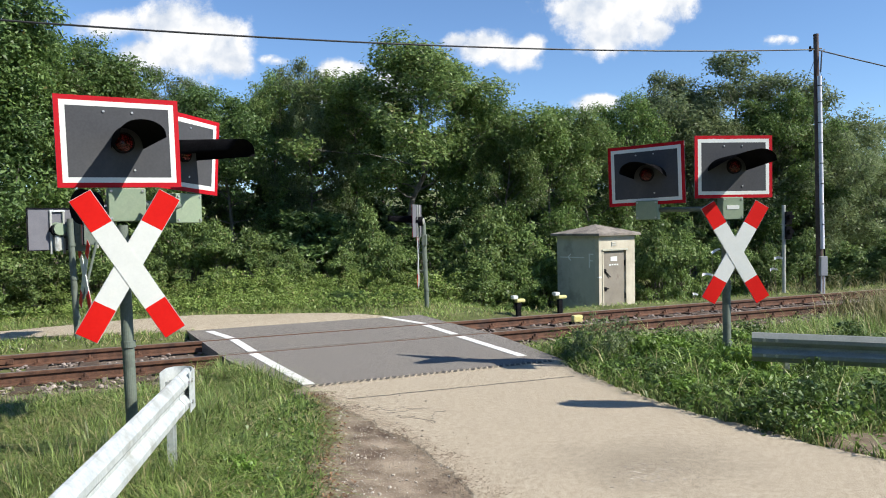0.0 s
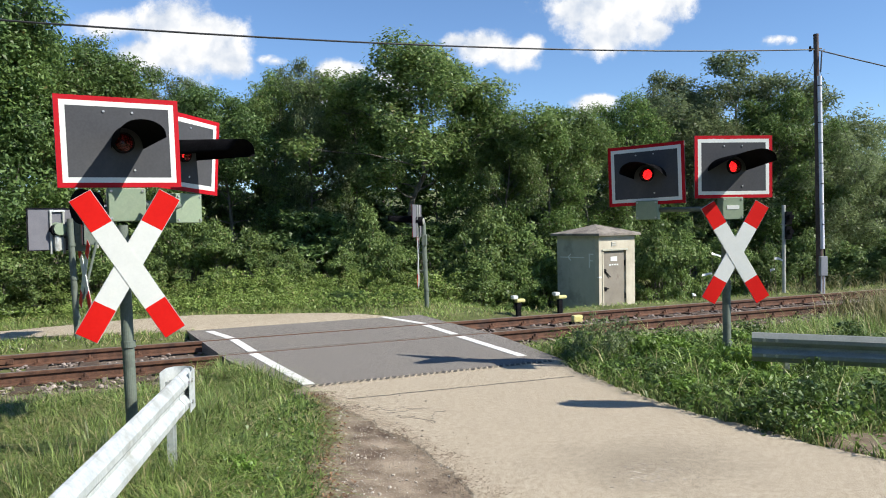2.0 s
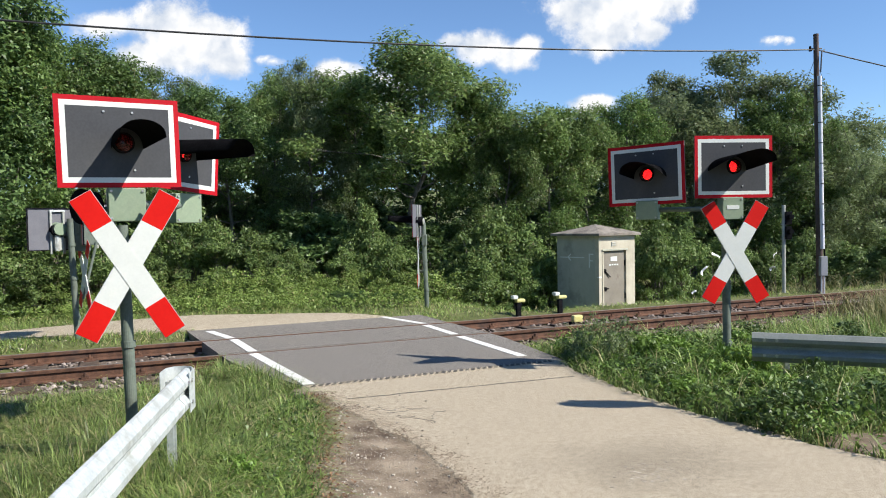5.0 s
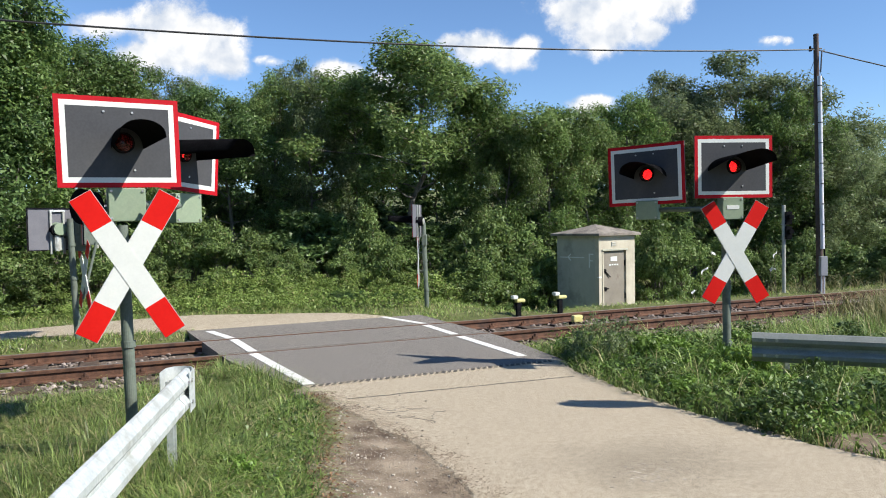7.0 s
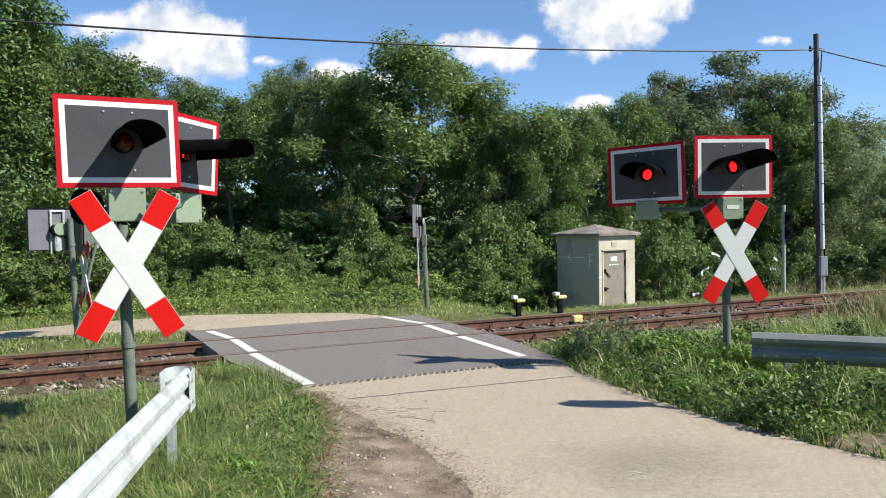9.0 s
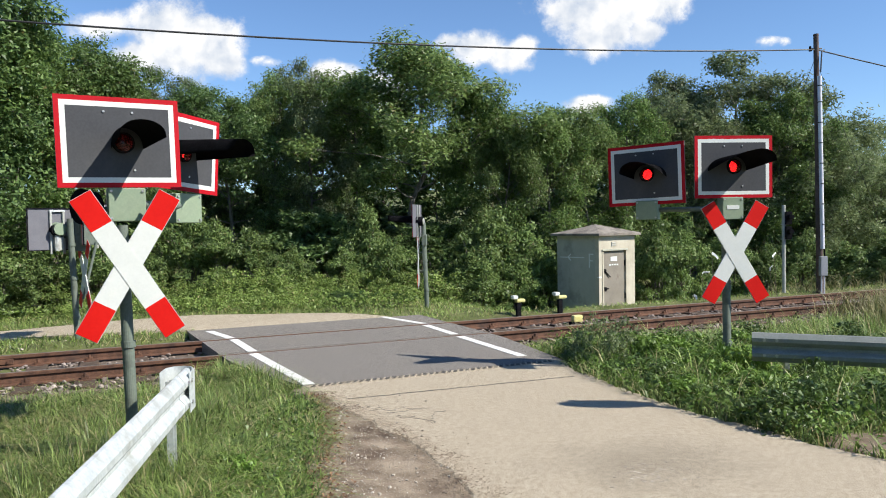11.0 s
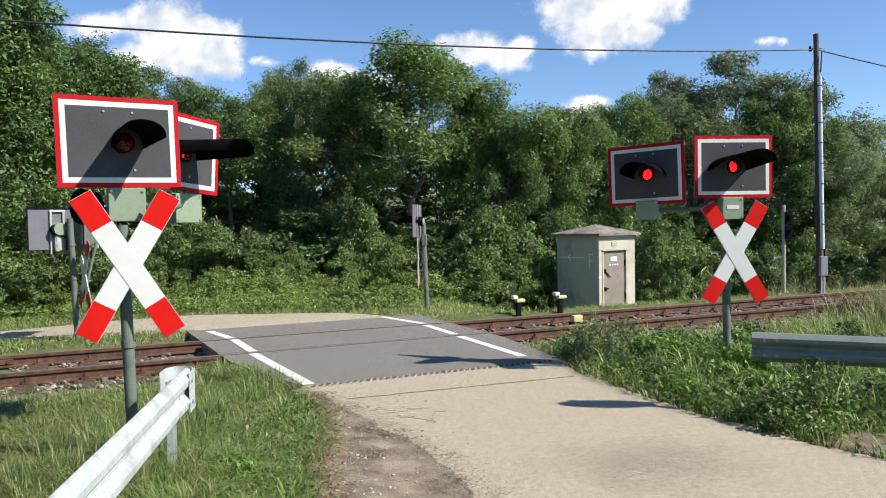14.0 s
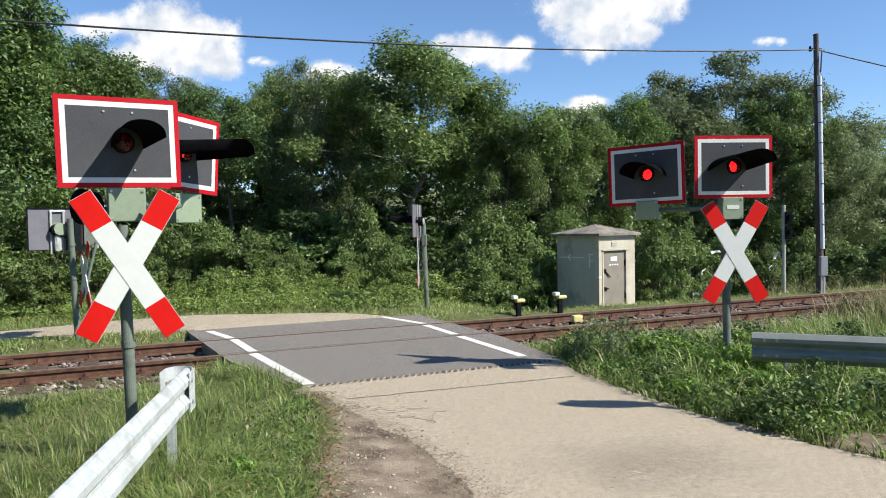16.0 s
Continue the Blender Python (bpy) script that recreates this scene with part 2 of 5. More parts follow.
# ---- building helpers ----
def part(name, bm, material, parent=None, label="", smooth=False):
    me = bpy.data.meshes.new(name)
    bm.normal_update()
    bm.to_mesh(me)
    bm.free()
    me.materials.append(material)
    if smooth:
        me.polygons.foreach_set("use_smooth", [True] * len(me.polygons))
    ob = new(name, me)
    ob.parent = parent
    if label:
        tagged(ob, label)
    return ob


def empty(name, m, label, category, group="", kind=""):
    ob = new(name)
    ob.empty_display_size = 0.1
    ob.matrix_world = m
    return tagged(ob, label, category, group, kind)


def array_mesh(name, verts, faces, material, parent=None, smooth=False):
    me = bpy.data.meshes.new(name)
    me.from_pydata(verts.tolist() if hasattr(verts, "tolist") else verts, [], faces.tolist() if hasattr(faces, "tolist") else faces)
    me.materials.append(material)
    if smooth:
        me.polygons.foreach_set("use_smooth", [True] * len(me.polygons))
    ob = new(name, me)
    ob.parent = parent
    return ob


def box(bm, c, size, bevel=0.0, m=None):
    made = bmesh.ops.create_cube(bm, size=1.0, matrix=(m or Matrix()) @ Matrix.Translation(c) @ Matrix.Diagonal((*size, 1)))
    if bevel:
        edges = list({e for v in made["verts"] for e in v.link_edges})
        bmesh.ops.bevel(bm, geom=edges, offset=bevel, segments=2, affect="EDGES", profile=0.6)
    return bm


def tube(bm, a, b, r1, r2=None, seg=14):
    a, b = Vector(a), Vector(b)
    d = b - a
    m = Matrix.Translation((a + b) / 2) @ d.to_track_quat("Z", "Y").to_matrix().to_4x4()
    bmesh.ops.create_cone(bm, cap_ends=True, segments=seg, radius1=r1, radius2=r1 if r2 is None else r2, depth=d.length, matrix=m)
    return bm


def prism(bm, pts, lo, hi, axis="y"):
    """A flat outline of (x, z) pushed out along y from lo to hi, or of (x, y) along z."""
    f = (lambda p, t: (p[0], t, p[1])) if axis == "y" else (lambda p, t: (p[0], p[1], t))
    a = [bm.verts.new(f(p, lo)) for p in pts]
    b = [bm.verts.new(f(p, hi)) for p in pts]
    bm.faces.new(a), bm.faces.new(b[::-1])
    for i in range(len(pts)):
        j = (i + 1) % len(pts)
        bm.faces.new((a[i], b[i], b[j], a[j]))
    bmesh.ops.recalc_face_normals(bm, faces=bm.faces)
    return bm


def sweep(bm, profile, path, close=True, caps=True):
    """A profile of (side, up) carried along level points of path."""
    rings = []
    for i, p in enumerate(path):
        p = Vector(p)
        d = (Vector(path[min(i + 1, len(path) - 1)]) - Vector(path[max(i - 1, 0)])).normalized()
        side = Vector((d.y, -d.x, 0)).normalized()
        rings.append([bm.verts.new(p + side * u + Vector((0, 0, w))) for u, w in profile])
    n = len(profile)
    for a, b in zip(rings, rings[1:]):
        for i in range(n if close else n - 1):
            j = (i + 1) % n
            bm.faces.new((a[i], a[j], b[j], b[i]))
    if close and caps:
        bm.faces.new(rings[0][::-1]), bm.faces.new(rings[-1])
    bmesh.ops.recalc_face_normals(bm, faces=bm.faces)
    return bm


def smooth01(x):
    x = np.clip(x, 0, 1)
    return x * x * (3 - 2 * x)


# ---- the plan: the track runs along T, N points away over it ----
TRACK = radians(23.7)
TX, TY = math.cos(TRACK), math.sin(TRACK)
D_NEAR, D_FAR = 10.42, 11.925
D_MID = (D_NEAR + D_FAR) / 2
SLAB_L = ((7.9, 1.8), (8.8, 1.5), (10.0, 1.25), (13.2, 1.0))
SLAB_R = ((7.9, 5.1), (10.0, 5.35), (13.2, 5.3))


def at(s, d, z=0.0):
    return Vector((s * TX - d * TY, s * TY + d * TX, z))


EDGE_Y = np.array([-9.0, 0, 3, 4.6, 5.5, 6.6, 7.5, 8.05])
EDGE_X = np.array([1.6, 0.3, -0.4, -0.8, -0.95, -1.1, -1.35, -1.5])
RIGHT_Y = np.array([-9.0, 0, 3.5, 5.16, 5.83, 6.47, 7.26, 8.59, 9.3])
RIGHT_X = np.array([7.5, 6.0, 4.6, 3.12, 2.67, 2.26, 1.92, 1.51, 1.45])
FAR_NEAR = ((-2.6, 13.25), (-4.3, 12.75), (-6.0, 12.65), (-8.0, 12.6), (-12.0, 12.0), (-22.0, 9.0))
FAR_AWAY = ((-0.6, 14.2), (-2.2, 15.0), (-4.95, 15.05), (-8.2, 14.2), (-12.5, 13.4), (-23.0, 11.0))


def far_road_band(x):
    a, b = np.array(FAR_NEAR)[::-1], np.array(FAR_AWAY)[::-1]
    return np.interp(x, a[:, 0], a[:, 1]), np.interp(x, b[:, 0], b[:, 1])


def ground_z(x, y):
    x, y = np.asarray(x, float), np.asarray(y, float)
    s, d = x * TX + y * TY, -x * TY + y * TX
    z = np.full(x.shape, -0.05) if x.shape else np.array(-0.05)
    bed = smooth01((2.1 - np.abs(d - D_MID)) / 0.7)
    z = z * (1 - bed) - 0.20 * bed
    z = z - 0.14 * smooth01((-1.4 - x) / 1.2) * smooth01((10.0 - d) / 1.5)
    z = z - 0.12 * smooth01((s - 6.0) / 2.0) * smooth01((10.0 - d) / 1.5)
    cross = smooth01((s - 1.1) / 0.3) * smooth01((5.5 - s) / 0.3) * smooth01((d - 7.2) / 0.4) * smooth01((14.2 - d) / 0.8)
    z = z * (1 - cross) - 0.10 * cross
    z = z - 0.22 * smooth01((-5.0 - x) / 6.0) * smooth01((d - 12.8) / 2.0)
    z = z - 0.40 * smooth01((s - 6.8) / 1.6) * smooth01((d - 13.0) / 1.2) * (1 - 0.8 * smooth01((d - 16.5) / 3.0))
    back = y - (16.5 + 0.10 * np.clip(-x, 0, 8))
    z = z + smooth01((2.0 - x) / 8.0) * 0.14 * np.clip(back, 0, 14)
    far = np.sqrt(x * x + y * y)
    z = z + np.clip(far - 60, 0, 500) * 0.055
    return z


def ground_at(x, y):
    return float(ground_z(np.array([x]), np.array([y]))[0])


def clear_of_ways(x, y, pad=0.0):
    """True where grass may grow: off the roads, the slab and the track."""
    s, d = x * TX + y * TY, -x * TY + y * TX
    road = (x > np.interp(y, EDGE_Y, EDGE_X) - pad) & (x < np.interp(y, RIGHT_Y, RIGHT_X) + pad) & (d < 8.0)
    sl = np.interp(d, [p[0] for p in SLAB_L], [p[1] for p in SLAB_L])
    sr = np.interp(d, [p[0] for p in SLAB_R], [p[1] for p in SLAB_R])
    slab = (d > 7.8) & (d < 13.3) & (s > sl - pad) & (s < sr + pad)
    track = np.abs(d - D_MID) < np.where(d > D_MID, 1.75, 0.86)
    a, b = far_road_band(x)
    far = (y > a - pad) & (y < b + pad) & (x < -0.6)
    bare = ((x - 3.5) / 0.5) ** 2 + ((y - 5.6) / 0.25) ** 2 < 1
    return ~(road | slab | track | far | bare)


# ---- ground, roads, slab ----
def axis_steps(lo, hi, step):
    mid = np.arange(lo, hi + step / 2, step)
    out = step * 1.35 ** np.arange(1, 40)
    return np.concatenate([(lo - np.cumsum(out))[::-1], mid, hi + np.cumsum(out)])


def build_ground():
    xs, ys = axis_steps(-16, 20, 0.25), axis_steps(-2, 30, 0.25)
    xs, ys = xs[np.abs(xs) < 4500], ys[np.abs(ys) < 4500]
    gx, gy = np.meshgrid(xs, ys)
    z = ground_z(gx, gy) + 0.015 * np.sin(gx * 3.1 + 2 * np.sin(gy * 1.7)) * np.sin(gy * 2.3)
    v = np.stack([gx.ravel(), gy.ravel(), z.ravel()], 1)
    w, h = len(xs), len(ys)
    i = (np.arange(h - 1)[:, None] * w + np.arange(w - 1)[None]).ravel()
    f = np.stack([i, i + 1, i + 1 + w, i + w], 1)
    ob = array_mesh("ground", v, f, M_SOIL, smooth=True)
    tagged(ob, "grassy soil of the verge and fields", "ground", kind="structure")


def band(name, left, right, z, material, label, cols=10, follow=False, lift=0.0, wobble=0.0, drop=0.10):
    """A sheet between two edge lines with sides turned down, like a laid road."""
    rng = np.random.default_rng(5)
    rows = []
    n = 36
    for (l0, r0), (l1, r1) in zip(zip(left, right), list(zip(left, right))[1:]):
        for k in range(n):
            t = k / n
            rows.append((np.array(l0) * (1 - t) + np.array(l1) * t, np.array(r0) * (1 - t) + np.array(r1) * t))
    rows.append((np.array(left[-1]), np.array(right[-1])))
    v = []
    for l, r in rows:
        d = (r - l) / np.linalg.norm(r - l)
        l = l + d * wobble * (1.6 * noise.noise((l[0] * 1.7, l[1] * 1.7, 1)) + 0.9 * noise.noise((l[0] * 9, l[1] * 9, 4)) + 0.15 * rng.normal())
        r = r + d * wobble * (1.6 * noise.noise((r[0] * 1.7, r[1] * 1.7, 7)) + 0.9 * noise.noise((r[0] * 9, r[1] * 9, 9)) + 0.15 * rng.normal())
        line = [l - d * 0.02] + [l * (1 - t) + r * t for t in np.linspace(0, 1, cols)] + [r + d * 0.02]
        for k, p in enumerate(line):
            zz = (ground_at(p[0], p[1]) + lift) if follow else z
            v.append((p[0], p[1], zz - (drop if k in (0, len(line) - 1) else 0)))
    w = cols + 2
    f = [(i * w + k, i * w + k + 1, (i + 1) * w + k + 1, (i + 1) * w + k) for i in range(len(rows) - 1) for k in range(w - 1)]
    ob = array_mesh(name, v, f, material)
    bm = bmesh.new()
    bm.from_mesh(ob.data)
    bmesh.ops.recalc_face_normals(bm, faces=bm.faces)
    if sum(fc.normal.z for fc in bm.faces) < 0:
        bmesh.ops.reverse_faces(bm, faces=bm.faces)
    bm.to_mesh(ob.data)
    bm.free()
    return tagged(ob, label, "road", kind="structure")


def strip(bm, a, b, width, z, t=0.004):
    a, b = Vector(a), Vector(b)
    d = (b - a).normalized()
    n = Vector((-d.y, d.x, 0)) * width / 2
    pts = [(p.x, p.y) for p in (a - n, b - n, b + n, a + n)]
    prism(bm, pts, z - 0.01, z + t, "z")


def build_roads():
    left = [(-1.53, 7.96), (-1.2, 7.4), (-0.77, 6.68), (-0.13, 5.55), (0.21, 4.58), (0.6, 3.0), (1.3, 0.0), (2.5, -8.0)]
    right = [(1.49, 9.27), (1.5, 8.6), (1.92, 7.26), (2.26, 6.47), (3.12, 5.16), (4.6, 3.5), (6.0, 0.0), (7.0, -8.0)]
    band("road", left, right, 0.0, M_ROAD, "worn pale beige asphalt lane leading to the crossing", cols=14, wobble=0.05, drop=0.012)
    dl = [(-1.62, 7.9), (-1.42, 7.4), (-1.2, 6.68), (-1.05, 5.55), (-0.85, 4.58), (-0.5, 3.0), (0.2, 0.0), (1.4, -8.0)]
    dr = [(-1.4, 8.0), (-0.9, 7.5), (-0.4, 6.9), (0.2, 5.7), (0.5, 4.6), (0.9, 3.0), (1.6, 0.0), (2.8, -8.0)]
    tagged(band("pavement_verge", dl, dr, -0.012, M_DIRT, "brown trodden gravel verge beside the lane", cols=10, wobble=0.05), category="verge")
    bare = [(x, 5.6 + e * 0.34 * math.sqrt(max(0.05, 1 - ((x - 3.55) / 0.7) ** 2))) for e in (-1, 1) for x in (2.95, 3.2, 3.5, 3.85, 4.15)]
    tagged(band("pavement_bare_patch", bare[:5], bare[5:], -0.03, M_DIRT, "bare grey-brown gravel patch beside the lane", cols=8, wobble=0.05), category="verge")
    band("road_beyond", FAR_NEAR, FAR_AWAY, 0, M_ROAD, "pale asphalt lane curving away behind the track", cols=8, follow=True, lift=0.03, wobble=0.04)
    # slab in three strips, with grooves left for the rails
    def slab_piece(d0, d1):
        ds = np.linspace(d0, d1, 7)
        sl = np.interp(ds, [p[0] for p in SLAB_L], [p[1] for p in SLAB_L])
        sr = np.interp(ds, [p[0] for p in SLAB_R], [p[1] for p in SLAB_R])
        lo = [at(s, d) for s, d in zip(sl, ds)]
        hi = [at(s, d) for s, d in zip(sr, ds)][::-1]
        return prism(bmesh.new(), [(p.x, p.y) for p in lo + hi], -0.16, 0.0, "z")
    slab = empty("crossing_slab", pose(0, 0, 0), "dark grey asphalt of the level crossing between the rails", "road", kind="structure")
    for d0, d1 in ((7.9, D_NEAR - 0.045), (D_NEAR + 0.085, D_FAR - 0.085), (D_FAR + 0.045, 13.25)):
        part("asphalt_strip", slab_piece(d0, d1), M_SLAB, slab)
    for k, (pts) in enumerate((((1.34, 13.0), (1.56, 11.98)), ((1.58, 11.82), (1.66, 10.52)), ((1.64, 10.32), (1.86, 7.97)),
                               ((4.55, 13.3), (4.86, 12.0)), ((4.82, 11.8), (4.80, 10.55)), ((4.78, 10.3), (4.77, 8.35)))):
        bm = bmesh.new()
        strip(bm, at(*pts[0]), at(*pts[1]), 0.13, 0.0, 0.005)
        tagged(part("line_marking", bm, M_WHITE), "worn white painted edge line on the crossing", "road marking", "edge lines of the crossing")
    bm = bmesh.new()
    strip(bm, at(1.8, 7.86), at(4.95, 7.86), 0.13, 0.0, 0.004)
    tagged(part("joint_strip", bm, M_ROAD), "sealed joint strip at the slab's edge", "road joint", kind="structure")
    bm = bmesh.new()
    for row in (-0.028, 0.028):
        for k in range(40):
            s = 1.85 + k * 0.077 + (0.03 if row > 0 else 0)
            strip(bm, at(s, 7.86 + row), at(s + 0.045, 7.86 + row), 0.03, 0.004, 0.004)
    tagged(part("joint_studs", bm, M_TAR), "rows of dark bitumen studs along the joint", "road joint", kind="stuff")
    bm = bmesh.new()
    rng = np.random.default_rng(2)
    prev = Vector((-0.98, 7.33, 0))
    for k in range(1, 25):
        p = Vector((-0.98 + 2.44 * k / 24, 7.33 + 0.9 * k / 24 + rng.normal() * 0.008, 0))
        strip(bm, prev, p, 0.014, 0.0, 0.003)
        prev = p
    tagged(part("tar_seam", bm, M_TAR), "thin dark seam across the lane", "road joint", kind="structure")
    bm = bmesh.new()
    for start, way in (((-0.72, 6.85), 0.9), ((-0.55, 6.75), -0.5), ((-0.45, 6.9), 1.2), ((-0.45, 6.62), 0.2), ((-0.30, 6.55), -0.9), ((-0.15, 6.5), 0.5)):
        p, a = Vector((*start, 0)), way
        for k in range(9):
            a += rng.normal() * 0.8
            q = p + Vector((math.cos(a), math.sin(a), 0)) * 0.045
            strip(bm, p, q, 0.004, 0.0, 0.002)
            p = q
    tagged(part("crack", bm, M_TAR), "fine cracks in the worn lane edge", "crack", kind="stuff")


# ---- track ----
RAIL = [(-0.062, -0.16), (0.062, -0.16), (0.062, -0.147), (0.012, -0.13), (0.008, -0.05), (0.034, -0.04), (0.034, -0.004), (0.026, 0.004),
        (-0.026, 0.004), (-0.034, -0.004), (-0.034, -0.04), (-0.008, -0.05), (-0.012, -0.13), (-0.062, -0.147)]


def build_track():
    for d in (D_NEAR, D_FAR):
        rail = empty("rail", pose(0, 0, 0), "rusty steel running rail on wooden sleepers", "rail", "rails of the track")
        part("rail_body", sweep(bmesh.new(), RAIL, [at(s, d) for s in np.linspace(-40, 90, 40)]), M_RUST, rail)
        bm = bmesh.new()
        sweep(bm, [(-0.022, 0.004), (0.022, 0.004), (0.022, 0.0065), (-0.022, 0.0065)], [at(s, d) for s in np.linspace(-40, 90, 40)])
        part("running_surface", bm, M_RAILTOP, rail, "worn brown running surface")
        if d == D_FAR:
            bm = bmesh.new()
            for side in (-1, 1):
                a = at(-1.7, d + side * 0.028, -0.085)
                box(bm, (0, 0, 0), (0.55, 0.022, 0.075), 0.006, Matrix.Translation(a) @ Matrix.Rotation(TRACK, 4, "Z"))
            part("fishplate", bm, M_RUST, rail)
            for k in range(4):
                bm = tube(bmesh.new(), at(-1.9 + k * 0.135, d - 0.03, -0.085), at(-1.9 + k * 0.135, d - 0.06, -0.085), 0.018, seg=6)
                part("bolt", bm, M_RUST, rail)
    for d in (D_NEAR + 0.10, D_FAR - 0.10):
        bm = sweep(bmesh.new(), [(-0.012, -0.12), (0.012, -0.12), (0.012, -0.002), (-0.012, -0.002)], [at(s, d) for s in (1.2, 3.2, 5.3)])
        tagged(part("check_rail", bm, M_TAR), "thin rusty flangeway bar set in the asphalt", "rail", "flangeway bars")
    rot = Matrix.Rotation(TRACK, 4, "Z")
    sl = None
    for k in range(-14, 70):
        s = k * 0.66 + 0.2
        if 0.7 < s < 5.7:
            continue
        m = Matrix.Translation(at(s, D_MID, -0.205)) @ rot
        if sl is None:
            sl = empty("sleeper", m, "dark oiled wooden sleeper in rusty ballast", "sleeper", "sleepers of the track")
            part("beam", box(bmesh.new(), (0, 0, 0), (0.25, 2.5, 0.10), 0.012), M_SLEEPER, sl)
            for y in (-0.7525, 0.7525):
                bm = box(bmesh.new(), (0, y, 0.055), (0.16, 0.30, 0.016), 0.004)
                plate = part("base_plate", bm, M_RUST, sl)
                for e in (-1, 1):
                    part("clamp", box(bmesh.new(), (0, y + e * 0.085, 0.085), (0.09, 0.05, 0.05), 0.01), M_RUST, plate)
                    part("screw", tube(bmesh.new(), (0, y + e * 0.10, 0.10), (0, y + e * 0.10, 0.145), 0.02, seg=6), M_RUST, plate)
        else:
            copy_thing(sl, m)
    bm = bmesh.new()
    for s0, s1 in ((-40, 1.35), (5.2, 90)):
        sweep(bm, [(-1.75, -0.30), (-1.35, -0.19), (1.35, -0.19), (1.75, -0.30)], [at(s, D_MID) for s in np.linspace(s0, s1, 20)], close=False)
    tagged(part("ballast", bm, M_BALLAST), "rust-stained ballast bed under the track", "ballast", kind="structure")
    rng = np.random.default_rng(11)
    base = bmesh.new()
    bmesh.ops.create_icosphere(base, subdivisions=1, radius=1)
    bv = np.array([v.co[:] for v in base.verts])
    bf = np.array([[v.index for v in f.verts] for f in base.faces])
    base.free()
    n = 7000
    s = np.concatenate([rng.uniform(-9, 1.15, n // 3), rng.uniform(5.35, 26, n - n // 3)])
    d = D_MID + rng.uniform(-1.65, 1.65, n)
    ok = (np.abs(np.abs(d - D_MID) - 0.7525) > 0.08) & ~(((s - 0.2) % 0.66 < 0.14) & (rng.random(n) < 0.8)) & ~(((s - 0.2) % 0.66 > 0.52) & (rng.random(n) < 0.8))
    s, d = s[ok], d[ok]
    n = len(s)
    r = rng.uniform(0.018, 0.042, n)
    p = np.stack([s * TX - d * TY, s * TY + d * TX, np.full(n, -0.19) + r * 0.45 + rng.uniform(0, 0.03, n) - 0.10 * np.clip(np.abs(d - D_MID) - 1.3, 0, 1)], 1)
    jit = bv[None] * rng.uniform(0.65, 1.2, (n, len(bv), 1)) * np.stack([np.ones(n), rng.uniform(0.6, 1, n), rng.uniform(0.5, 0.8, n)], 1)[:, None]
    v = (p[:, None] + jit * r[:, None, None]).reshape(-1, 3)
    f = (bf[None] + (np.arange(n) * len(bv))[:, None, None]).reshape(-1, 3)
    tagged(array_mesh("ballast_stones", v, f, M_STONE), "loose grey and rusty ballast stones between sleepers", "ballast", kind="stuff")


build_ground()
build_roads()
build_track()


# ---- signals ----
BW, BH = 0.909, 0.70


def frame_ring(bm, w0, h0, w1, h1, y0, y1):
    """A flat rectangular rim between the outer size w0 x h0 and the inner w1 x h1."""
    for pts in (((-w0, -h0), (w0, -h0), (w1, -h1), (-w1, -h1)), ((-w0, h0), (w0, h0), (w1, h1), (-w1, h1)),
                ((-w0, -h0), (-w0, h0), (-w1, h1), (-w1, -h1)), ((w0, -h0), (w0, h0), (w1, h1), (w1, -h1))):
        prism(bm, [(a / 2, b / 2) for a, b in pts], y0, y1)
    bmesh.ops.remove_doubles(bm, verts=bm.verts, dist=1e-5)


def holed_plate(bm, w, h, cx, cz, r, y0, y1, n=36):
    """A rectangular plate with a round hole."""
    angs = sorted([2 * math.pi * k / n for k in range(n)] + [math.atan2(sz * h / 2 - cz, sx * w / 2 - cx) % (2 * math.pi) for sx in (-1, 1) for sz in (-1, 1)])
    rings = []
    for a in angs:
        c, q = math.cos(a), math.sin(a)
        tx = ((w / 2 if c > 0 else -w / 2) - cx) / c if abs(c) > 1e-9 else 1e9
        tz = ((h / 2 if q > 0 else -h / 2) - cz) / q if abs(q) > 1e-9 else 1e9
        t = min(tx, tz)
        rings.append([bm.verts.new((cx + k * c, y, cz + k * q)) for k, y in ((r, y0), (t, y0), (t, y1), (r, y1))])
    for a, b in zip(rings, rings[1:] + rings[:1]):
        for i in range(4):
            j = (i + 1) % 4
            bm.faces.new((a[i], a[j], b[j], b[i]))
    bmesh.ops.recalc_face_normals(bm, faces=bm.faces)
    return bm


